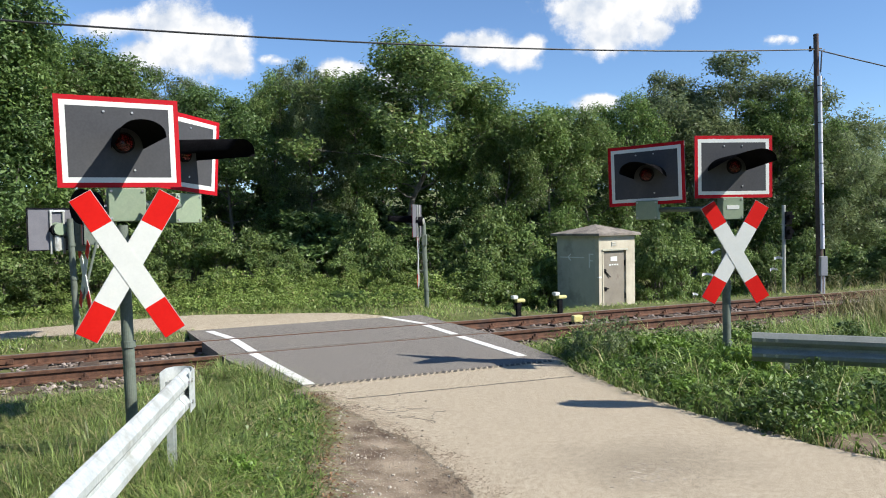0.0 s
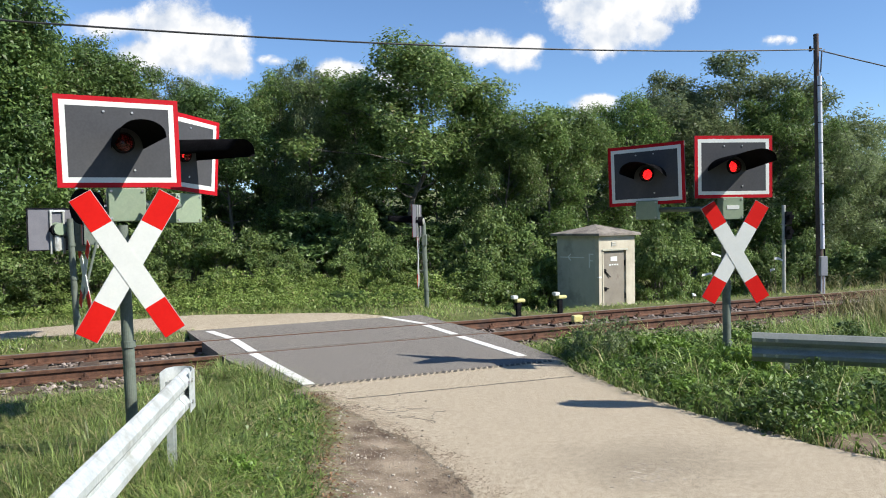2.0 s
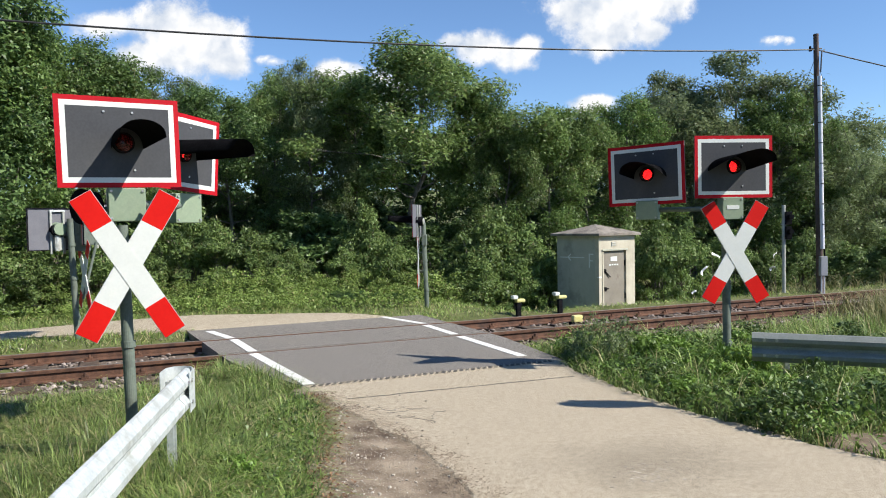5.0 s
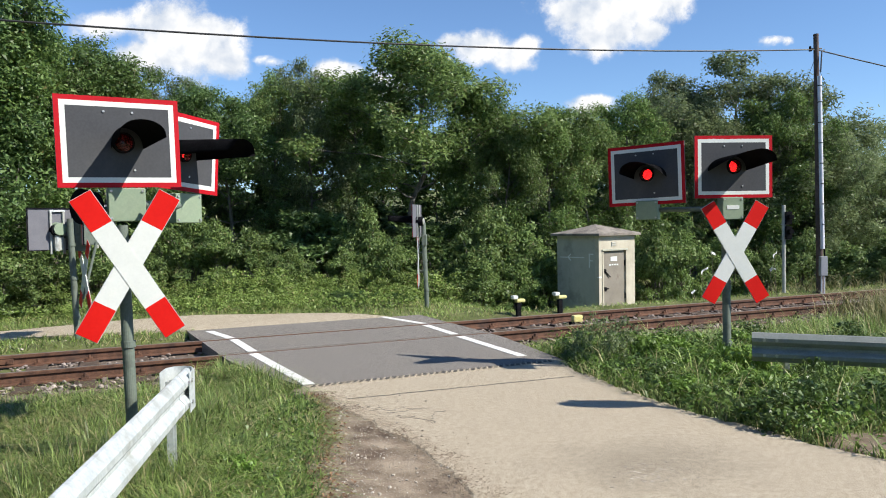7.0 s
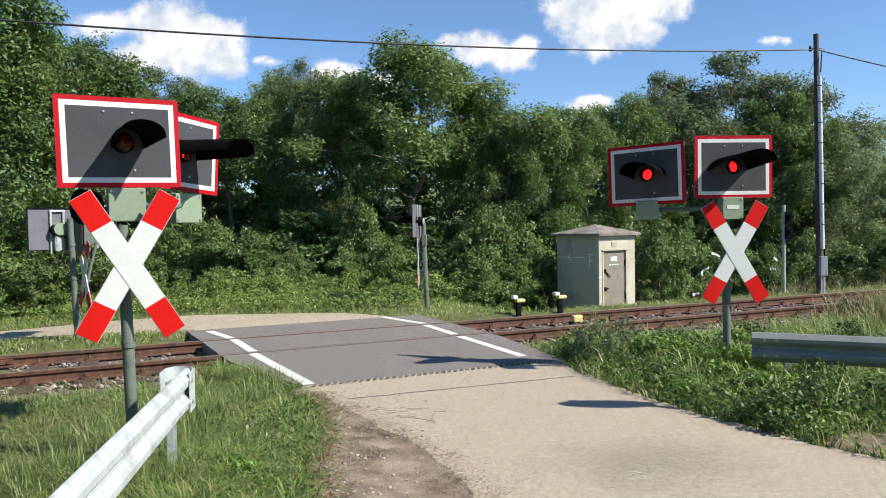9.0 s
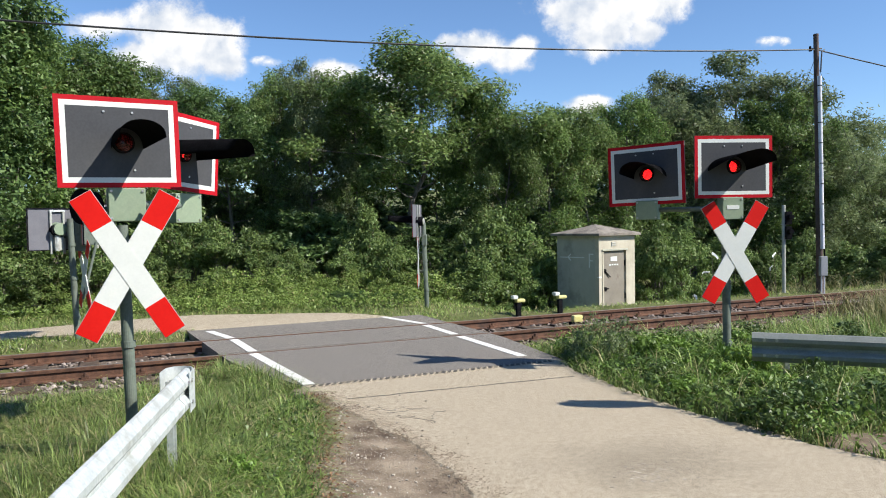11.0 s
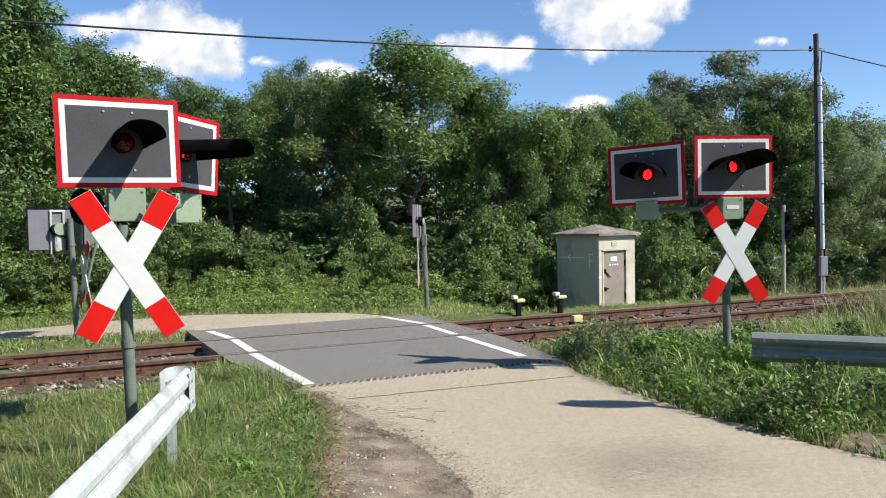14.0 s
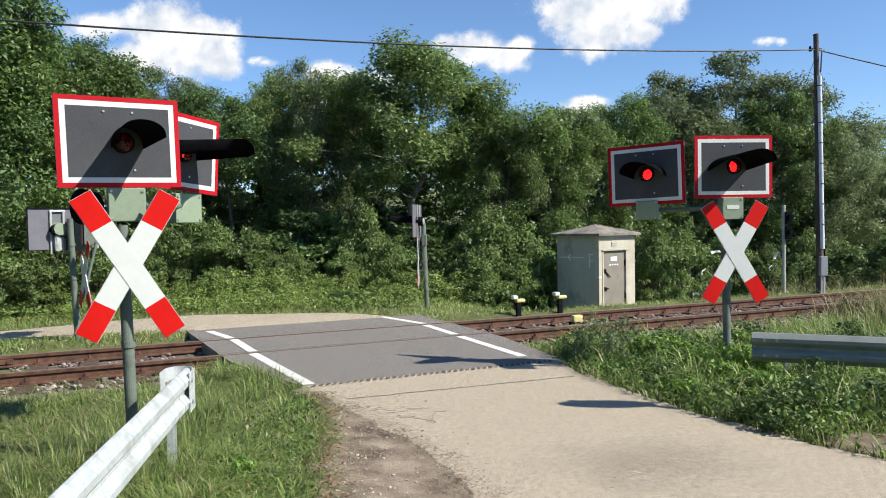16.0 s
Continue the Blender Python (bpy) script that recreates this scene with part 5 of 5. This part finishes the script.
        f = np.arange(n * 3).reshape(n, 3)
    ob = array_mesh(name, v, f, material)
    return tagged(ob, label, "grass", kind="stuff")


def scatter(n, x0, x1, y0, y1, seed, pad=0.0, clump=0.0, dmax=99.0):
    rng = np.random.default_rng(seed)
    x, y = rng.uniform(x0, x1, n), rng.uniform(y0, y1, n)
    if clump:
        k = max(1, n // 18)
        cx, cy = rng.uniform(x0, x1, k), rng.uniform(y0, y1, k)
        i = rng.integers(0, k, n)
        x, y = cx[i] + rng.normal(size=n) * clump, cy[i] + rng.normal(size=n) * clump
    ok = clear_of_ways(x, y, pad) & (x > x0) & (x < x1) & (y * TX - x * TY < dmax)
    x, y = x[ok], y[ok]
    return np.stack([x, y, ground_z(x, y) - 0.01], 1)


def grow():
    p = scatter(45000, -4.4, -0.7, 3.2, 9.8, 41, -0.02, 0, 9.0)
    blades("grass", p, 0.07, 0.0085, M_GRASS, "rough green verge grass by the guard rail", 1, 2.4)
    p = scatter(3400, -4.4, -0.8, 3.2, 9.6, 40, 0.02, 0, 9.0)
    blades("grass_tufts", p, 0.125, 0.0075, M_GRASS, "drooping green grass tufts on the verge", 15, 2.6, tuft=22)
    p = scatter(900, -4.6, -2.0, 3.2, 8.8, 42, 0, 0, 8.6)
    blades("grass_tufts", p, 0.15, 0.005, M_STRAW, "drooping bleached grass tufts on the verge", 2, 2.6, tuft=22)
    p = np.concatenate([scatter(300, -3.2, -2.0, 4.6, 7.6, 43, 0, 0, 8.4), scatter(26, -2.15, -1.75, 4.9, 5.6, 57), scatter(30, -2.7, -2.2, 5.3, 5.8, 58)])
    blades("grass_tufts", p, 0.30, 0.006, M_GRASS, "tall green grass tufts round the signal post", 3, 1.5, tuft=20)
    edge = np.array([at(np.interp(d, [q[0] for q in SLAB_L], [q[1] for q in SLAB_L]) - o, d)[:2] for d in np.linspace(7.95, 10.15, 44) for o in (0.06, 0.20)])
    p = np.stack([edge[:, 0], edge[:, 1], ground_z(edge[:, 0], edge[:, 1]) - 0.01], 1)
    blades("grass_tufts", p, 0.20, 0.007, M_GRASS, "grass tufts growing against the slab's edge", 16, 1.5, tuft=24)
    p = scatter(60000, 1.2, 9.5, 4.2, 12.4, 44, -0.02, 0, 8.9)
    blades("grass", p, 0.17, 0.011, M_GRASS, "lush green verge grass between lane and track", 4)
    p = scatter(22000, 1.2, 12.0, 9.0, 15.0, 45, 0, 0, D_NEAR - 0.2)
    blades("grass", p, 0.10, 0.014, M_GRASS, "short grass along the ballast", 11)
    p = scatter(22000, -9, -1.0, 5.5, 10.5, 53, 0, 0, D_NEAR - 0.10)
    blades("grass", p, 0.09, 0.009, M_GRASS, "short grass along the ballast", 12, 1.6)
    p = scatter(170, -3.4, -1.4, 6.4, 9.9, 55, 0.0, 0, D_NEAR - 0.05)
    blades("grass_tufts", p, 0.22, 0.007, M_GRASS, "tall grass tufts by the slab's edge", 13, 1.7, tuft=20)
    p = scatter(2200, -2.25, -1.45, 4.3, 5.7, 56, 0.0, 0.07)
    blades("tall_grass", p, 0.22, 0.006, M_GRASS, "tall grass round the guard rail post", 14, 1.6)
    p = scatter(6500, 1.5, 9.5, 5.6, 12.4, 54, 0.25, 0.06, 8.9)
    blades("tall_grass", p, 0.40, 0.010, M_GRASS, "tall green grass tufts on the verge", 5)
    p = scatter(7000, 7.2, 13, 10.0, 15.5, 46, 0, 0.10, D_NEAR - 0.2)
    blades("tall_grass", p, 0.62, 0.012, M_STRAW, "tall straw-coloured grass beside the track", 6)
    p = scatter(30000, -12, -2.5, 10.6, 17.5, 47, 0)
    blades("grass", p, 0.11, 0.017, M_GRASS, "green grass strip along the far lane", 7, far=True)
    p = scatter(40000, -4, 14, 13.0, 20.5, 48, 0)
    blades("grass", p, 0.10, 0.017, M_GRASS, "green grass between track and hedge", 8, far=True)
    p = scatter(4000, 8.6, 16, 14.0, 21, 49, 0, 0.10)
    blades("tall_grass", p, 0.5, 0.016, M_STRAW, "straw-coloured grass behind the track", 9)
    p = scatter(16000, -10, -4.2, 4.0, 10.2, 50, 0, 0, 9.2)
    blades("grass", p, 0.12, 0.010, M_GRASS, "rough verge grass near the track", 10, 1.7)
    rng = np.random.default_rng(60)
    weed = make_shrub(61, 0.38, 0.42, 700, M_WEED, 0.054, "leafy green roadside weed clump", "weed", "weeds on the verge", 0.14, M_WEED, 12)
    # same weed in a darker leaf colour, for the verge's shaded hollows
    dusky = make_shrub(62, 0.38, 0.42, 700, M_WEEDDARK, 0.050, "leafy roadside weed clump, darkened for shaded hollows", "weed", "weeds on the verge", 0.14, M_WEEDDARK, 12)
    grey = make_shrub(63, 0.40, 0.45, 900, M_LEAF_C, 0.035, "grey-green bushy roadside herb", "weed", "weeds on the verge", 0.14, M_WEEDDARK, 14)
    for x, y, w, h in ((1.72, 9.1, 0.9, 1.15), (1.95, 9.3, 1.1, 1.5), (2.25, 9.4, 1.0, 1.35), (2.05, 9.0, 0.8, 1.0)):
        stand(grey, x, y, w, h, x * 5, sink=0.04)
    for k in range(130):
        x, y = rng.uniform(1.6, 6.5), rng.uniform(5.2, 10.5)
        if clear_of_ways(np.array([x]), np.array([y]), 0.25)[0] and y < 10.2 + 0.44 * x - 1.3 and ((x - 3.5) / 0.95) ** 2 + ((y - 5.45) / 0.62) ** 2 > 1:
            stand(dusky if k % 5 < 3 else weed, x, y, rng.uniform(0.6, 1.2), rng.uniform(0.4, 1.05), rng.uniform(0, 6.28), sink=0.04)
    for x, y, w, h in ((3.16, 8.05, 0.8, 1.25), (3.42, 8.0, 0.8, 1.1), (3.0, 7.85, 0.7, 0.9), (2.75, 9.5, 0.8, 0.8)):
        stand(weed, x, y, w, h, x * 7, sink=0.04)
    for k in range(16):
        x, y = rng.uniform(-2.9, -1.3), rng.uniform(4.0, 8.6)
        if clear_of_ways(np.array([x]), np.array([y]), 0.2)[0]:
            stand(weed, x, y, rng.uniform(0.4, 0.7), rng.uniform(0.3, 0.6), rng.uniform(0, 6.28), sink=0.04)
    for th in (weed, dusky, grey):
        for o in list(th.children_recursive) + [th]:
            bpy.data.objects.remove(o)


grow()


def pebbles():
    rng = np.random.default_rng(77)
    base = bmesh.new()
    bmesh.ops.create_icosphere(base, subdivisions=1, radius=1)
    bv = np.array([v.co[:] for v in base.verts])
    bf = np.array([[v.index for v in f.verts] for f in base.faces])
    base.free()
    y = rng.uniform(3.6, 7.6, 4500)
    x = np.interp(y, EDGE_Y, EDGE_X) + np.abs(rng.normal(size=4500)) * 0.40
    s2 = rng.uniform(-6, 1.0, 500)
    d2 = 13.0 + rng.normal(size=500) * 0.25
    x = np.concatenate([x, s2 * TX - d2 * TY])
    y = np.concatenate([y, s2 * TY + d2 * TX])
    n = len(x)
    r = rng.uniform(0.002, 0.005, n) * (1 + 2.2 * (rng.random(n) < 0.05)) * np.where(np.arange(n) < 4500, 1, 2.2)
    z = np.where(np.arange(n) < 4500, np.where(x > np.interp(y, [4.58, 5.55, 6.68, 7.4, 7.96], [0.21, -0.13, -0.77, -1.2, -1.53]), 0.0, -0.012), ground_z(x, y)) + r * 0.3
    v = (np.stack([x, y, z], 1)[:, None] + bv[None] * rng.uniform(0.7, 1.2, (n, len(bv), 1)) * r[:, None, None] * np.array([1, 1, 0.6])).reshape(-1, 3)
    f = (bf[None] + (np.arange(n) * len(bv))[:, None, None]).reshape(-1, 3)
    tagged(array_mesh("pebbles", v, f, M_PEBBLE), "scattered pebbles on the trodden verge", "gravel", kind="stuff")



def paint_flecks():
    rng = np.random.default_rng(5)
    bm = bmesh.new()
    for k in range(70):
        x, y = 1.42 + rng.normal() * 0.14, 5.0 + rng.normal() * 0.10
        r = rng.uniform(0.003, 0.012)
        pts = [(x + r * rng.uniform(0.5, 1.3) * 1.5 * math.cos(a), y + r * rng.uniform(0.5, 1.3) * math.sin(a)) for a in np.arange(6) * math.pi / 3]
        prism(bm, pts, -0.003, 0.002, "z")
    tagged(part("paint_flecks", bm, M_PEBBLE), "worn pale paint flecks on the lane", "road marking", kind="stuff")


def low_leaves(n, x0, x1, y0, y1, size, lift, seed, label, leaf=None):
    p = scatter(n, x0, x1, y0, y1, seed, 0.0, 0.12)
    rng = np.random.default_rng(seed)
    c = p + np.stack([np.zeros(len(p)), np.zeros(len(p)), rng.uniform(0.02, lift, len(p))], 1)
    v, f = clump_leaves(c, np.full(len(c), 0.02), len(c), size, rng, up=1.0)
    tagged(array_mesh("ground_cover", v, f, leaf or M_WEED), label, "weeds", kind="stuff")


def soil_crumbs():
    rng = np.random.default_rng(78)
    n = 3500
    y = rng.uniform(3.8, 7.7, n)
    x = np.interp(y, [3.0, 4.58, 5.55, 6.68, 7.4, 7.96], [0.6, 0.21, -0.13, -0.77, -1.2, -1.53]) + rng.normal(size=n) * 0.10 + 0.03
    r = rng.uniform(0.003, 0.011, n)
    bv = np.array([(1, 0, 0), (-0.5, 0.87, 0), (-0.5, -0.87, 0), (0, 0, 0.8)])
    v = (np.stack([x, y, np.full(n, 0.001)], 1)[:, None] + bv[None] * rng.uniform(0.5, 1.3, (n, 4, 1)) * r[:, None, None] * np.array([1.3, 1.3, 0.5])).reshape(-1, 3)
    f = (np.array([(0, 1, 3), (1, 2, 3), (2, 0, 3), (0, 2, 1)])[None] + (np.arange(n) * 4)[:, None, None]).reshape(-1, 3)
    tagged(array_mesh("soil_crumbs", v, f, M_DIRT), "brown soil crumbs spilled over the lane's edge", "soil", kind="stuff")


def leaf_litter():
    """Dry brown leaf scraps where the grass meets the trodden verge."""
    rng = np.random.default_rng(79)
    n = 1500
    y = rng.uniform(3.9, 7.6, n)
    x = np.interp(y, EDGE_Y, EDGE_X) + rng.normal(size=n) * 0.07 + 0.05
    c = np.stack([x, y, np.full(n, 0.004) + rng.uniform(0, 0.012, n)], 1)
    v, f = clump_leaves(c + (0, 0, 0.04), np.full(n, 0.004), n, 0.022, rng, up=1.5)
    v[:, 2] -= 0.04
    tagged(array_mesh("leaf_litter", v, f, M_LITTER), "dry brown leaf litter along the grass edge", "leaves", kind="stuff")


leaf_litter()
soil_crumbs()
pebbles()
paint_flecks()
low_leaves(34000, -2.6, -0.8, 3.6, 8.6, 0.024, 0.10, 91, "low clover and herb leaves in the verge grass")
low_leaves(16000, -4.4, -1.0, 3.4, 9.0, 0.034, 0.13, 94, "dark herb leaves among the verge grass", M_WEEDDARK)
low_leaves(36000, -13.0, -0.6, 15.4, 18.2, 0.055, 0.30, 93, "low nettles and herbs on the bank", M_BRAMBLE)
low_leaves(30000, 1.4, 7.5, 4.6, 10.6, 0.045, 0.24, 92, "low herb leaves in the verge grass")


# ---- clouds, far off ----
CLOUDS = []


def cloud(name, bearing, lobes, label, small=False):
    """A curved far sheet whose density is a sum of soft lobes broken up by noise; lobes: (x, z, rx, rz) in metres."""
    m, nt, bs, out = nodes_of("glowing_cloud_sheet")
    nt.nodes.remove(bs)
    L = nt.links.new
    co = nt.nodes.new("ShaderNodeTexCoord")
    wob = nt.nodes.new("ShaderNodeTexNoise")
    wob.inputs["Scale"].default_value, wob.inputs["Detail"].default_value, wob.inputs["Roughness"].default_value = 0.022 if small else 0.006, 11, 0.68
    L(co.outputs["Object"], wob.inputs["Vector"])
    best = None
    for x, z, rx, rz in lobes:
        mp = nt.nodes.new("ShaderNodeMapping")
        mp.inputs["Location"].default_value = (-x / rx, 0, -z / rz)
        mp.inputs["Scale"].default_value = (1 / rx, 0, 1 / rz)
        L(co.outputs["Object"], mp.inputs["Vector"])
        ln = nt.nodes.new("ShaderNodeVectorMath")
        ln.operation = "LENGTH"
        L(mp.outputs[0], ln.inputs[0])
        inv = nt.nodes.new("ShaderNodeMath")
        inv.operation = "SUBTRACT"
        inv.inputs[0].default_value = 1.0
        L(ln.outputs["Value"], inv.inputs[1])
        if best is None:
            best = inv.outputs[0]
        else:
            mx = nt.nodes.new("ShaderNodeMath")
            mx.operation = "SMOOTH_MAX"
            mx.inputs[2].default_value = 0.25
            L(best, mx.inputs[0]), L(inv.outputs[0], mx.inputs[1])
            best = mx.outputs[0]
    den = nt.nodes.new("ShaderNodeMath")
    den.operation = "MULTIPLY_ADD"
    den.inputs[1].default_value = 2.3
    L(wob.outputs[0], den.inputs[0]), L(best, den.inputs[2])
    sub = nt.nodes.new("ShaderNodeMapRange")
    sub.interpolation_type = "SMOOTHSTEP"
    sub.inputs["From Min"].default_value, sub.inputs["From Max"].default_value = 0.95, 2.3 if small else 1.62
    L(den.outputs[0], sub.inputs["Value"])
    # sunlit white and blue-grey shading are painted into the emission by noise
    em = nt.nodes.new("ShaderNodeEmission")
    n2 = nt.nodes.new("ShaderNodeTexNoise")
    n2.inputs["Scale"].default_value, n2.inputs["Detail"].default_value = 0.011, 7
    L(co.outputs["Object"], n2.inputs["Vector"])
    rp = nt.nodes.new("ShaderNodeMix")
    rp.data_type = "RGBA"
    rp.inputs["A"].default_value, rp.inputs["B"].default_value = (0.62, 0.69, 0.80, 1), (1.0, 1.0, 1.0, 1)
    r2 = nt.nodes.new("ShaderNodeMapRange")
    r2.inputs["From Min"].default_value, r2.inputs["From Max"].default_value = 0.34, 0.58
    L(n2.outputs[0], r2.inputs["Value"]), L(r2.outputs[0], rp.inputs["Factor"])
    L(rp.outputs["Result"], em.inputs["Color"])
    em.inputs["Strength"].default_value = 0.66
    tp = nt.nodes.new("ShaderNodeBsdfTransparent")
    ms = nt.nodes.new("ShaderNodeMixShader")
    L(sub.outputs[0], ms.inputs[0]), L(tp.outputs[0], ms.inputs[1]), L(em.outputs[0], ms.inputs[2]), L(ms.outputs[0], out.inputs["Surface"])
    x0, x1 = min(l[0] - l[2] * 1.7 for l in lobes), max(l[0] + l[2] * 1.7 for l in lobes)
    z0, z1 = min(l[1] - l[3] * 1.7 for l in lobes), max(l[1] + l[3] * 1.7 for l in lobes)
    n = 12
    v = [(x0 + (x1 - x0) * i / n, -40 * math.sin(math.pi * i / n) * math.sin(math.pi * j / n), z0 + (z1 - z0) * j / n) for j in range(n + 1) for i in range(n + 1)]
    f = [(j * (n + 1) + i, j * (n + 1) + i + 1, (j + 1) * (n + 1) + i + 1, (j + 1) * (n + 1) + i) for j in range(n) for i in range(n)]
    ob = array_mesh(name, v, f, m)
    ob.visible_shadow = False
    tagged(ob, label, "cloud", "drifting clouds", "backdrop")
    CLOUDS.append((ob, bearing))
    return ob


CLOUD_Y = 2600.0
PX = CLOUD_Y / 1300.0  # metres to one unit of bearing at that distance


def lobes_of(rows, cx, cy):
    return [((x - cx) * PX, -(y - cy) * PX, rx * PX, ry * PX) for x, y, rx, ry in rows]


CLOUD_ROWS = [
    ("cloud", 290, 85, [(300, 50, 80, 48), (200, 45, 75, 26), (330, 85, 95, 60), (400, 115, 45, 30), (255, 100, 60, 30), (370, 70, 50, 45)], "large white cumulus cloud with torn edges"),
    ("cloud", 1080, 25, [(1060, 20, 110, 50), (1130, 10, 80, 45), (1010, 20, 50, 35), (1070, 60, 65, 42), (1140, 60, 36, 25)], "white cumulus cloud in a blue sky"),
    ("cloud", 860, 95, [(845, 85, 60, 30), (905, 105, 42, 26), (930, 88, 26, 22), (800, 75, 30, 18), (690, 160, 46, 40)], "small white cloud behind the tall tree"),
    ("cloud", 580, 125, [(583, 125, 34, 20), (610, 135, 30, 22), (600, 185, 40, 26)], "small white cloud above the wood"),
    ("cloud", 472, 110, [(466, 109, 20, 9), (484, 113, 16, 7)], "tiny white cloud wisp"),
    ("cloud", 1043, 186, [(1043, 186, 44, 18)], "small white cloud above the wood"),
    ("cloud", 1362, 75, [(1358, 75, 30, 9), (1385, 76, 16, 7)], "tiny white cloud wisp"),
]
for nm, cx, cy, rows, lb in CLOUD_ROWS:
    cloud(nm, (cx, cy), lobes_of(rows, cx, cy), lb, "wisp" in lb)


# ---- fluttering white strips on stems by the track ----
RIBBONS = []


def flutter_strip(x, y, z, length, label):
    g = ground_at(x, y)
    st = empty("marker_stem", pose(x, y, g), label, "marker", "white fluttering markers")
    bm = bmesh.new()
    tube(bm, (0.05, 0, -0.1), (0.02, 0, (z - g) * 0.6), 0.006, seg=6), tube(bm, (0.02, 0, (z - g) * 0.6), (0, 0, z - g), 0.005, seg=6)
    part("stem", bm, M_TWIG, st)
    bm = bmesh.new()
    n, w = 7, 0.062
    rows = []
    for i in range(n + 1):
        t = i / n
        rows.append([bm.verts.new((length * t, 0.03 * math.sin(t * 5) + sgn * 0.004, 0.02 * math.sin(t * 4) + sd * w / 2 * (1 - 0.3 * t))) for sgn, sd in ((-1, -1), (-1, 1), (1, 1), (1, -1))])
    for a, b in zip(rows, rows[1:]):
        for k in range(4):
            j = (k + 1) % 4
            bm.faces.new((a[k], a[j], b[j], b[k]))
    bm.faces.new(rows[0]), bm.faces.new(rows[-1][::-1])
    bmesh.ops.recalc_face_normals(bm, faces=bm.faces)
    rb = part("strip", bm, M_RIBBON, st, "white fluttering plastic strip")
    rb["at"] = z - g
    RIBBONS.append(rb)


flutter_strip(6.22, 17.0, 0.98, 0.21, "thin stem with a white fluttering strip")
flutter_strip(5.85, 16.6, 0.50, 0.24, "thin stem with a white fluttering strip")
flutter_strip(7.85, 17.4, 0.80, 0.19, "thin stem with a white fluttering strip")
flutter_strip(7.75, 17.4, 0.52, 0.16, "thin stem with a white fluttering strip")
flutter_strip(5.75, 16.9, 0.02, 0.14, "thin stem with a white fluttering strip")


# ---- all that moves ----
def motions():
    # the clouds drift to the left
    for ob, (cx, cy) in CLOUDS:
        rows = []
        for t, dx, dy in ((0.0, 9.0, -1.0), (16.0, -11.0, 2.0)):
            way = CAM_POSE.to_3x3() @ Vector(((cx + dx - 784) / 1300, -(cy + dy - 441) / 1300, -1))
            rows.append((t, Matrix.Translation(EYE + way * (CLOUD_Y / way.y)) @ Matrix.Rotation(radians(1.03), 4, "Y").inverted()))
        walk(ob, rows)
    # the lamps wink: each burner turns its glowing side to the lens and away again
    period = 1.004
    for key, burner in BURNERS.items():
        rest = Matrix([list(burner["rest"])[4 * i:4 * i + 4] for i in range(4)])
        del burner["rest"]
        ons = []
        for k in range(-1, 16):
            mid = 1.62 + period * k + (0.0 if key == "first" else 0.502)
            ons.append((mid - 0.27, mid + 0.25) if key == "first" else (mid - 0.26, mid + 0.25))
        if key != "first":
            ons = [(max(a, 1.15), b) for a, b in ons if b > 1.2]
        else:
            ons = [(a, b) for a, b in ons if a > 1.2]
        rows = [(0.0, rest @ turned(180))]
        for a, b in ons:
            for t, ang in ((a - 0.067, 180), (a - 0.033, 120), (a, 60), (a + 0.033, 0)):
                rows.append((t, rest @ turned(ang)))
            for t, ang in ((b - 0.033, 0), (b, -60), (b + 0.033, -120), (b + 0.067, -180)):
                rows.append((t, rest @ turned(ang)))
        kept = [r for r in rows if r[0] < 15.97]
        after = [r for r in rows if r[0] >= 15.97 and r[0] < 16.04]
        rows = kept + [(16.0, (after or kept[-1:])[0][1])]
        walk(burner, rows)
    # the crowns sway a little in the wind
    rng = random.Random(5)
    for crown in SWAYING:
        f1, f2, p1, p2 = rng.uniform(0.22, 0.34), rng.uniform(0.45, 0.7), rng.uniform(0, 6.28), rng.uniform(0, 6.28)
        rows = []
        for k in range(33):
            t = k * 0.5
            rows.append((t, pose(0, 0, 0, 0.10 * math.sin(6.28 * f1 * t + p1) + 0.06 * math.sin(6.28 * f2 * t + p2), 0.12 * math.sin(6.28 * f1 * t + p2), 0)))
        walk(crown, rows)
    # the strips flutter
    rng = random.Random(8)
    for rb in RIBBONS:
        z = rb["at"]
        del rb["at"]
        a, b, c = rng.uniform(-40, 40), rng.uniform(0, 30), rng.uniform(-20, 20)
        rows = []
        t = 0.0
        while t < 16.01:
            rows.append((t, Matrix.Translation((0, 0, z)) @ Euler((radians(c), radians(-b), radians(a))).to_matrix().to_4x4()))
            a = max(-65, min(65, a + rng.uniform(-38, 38)))
            b = max(-35, min(60, b + rng.uniform(-30, 30)))
            c = max(-40, min(40, c + rng.uniform(-25, 25)))
            t += 0.4
        walk(rb, rows)


motions()
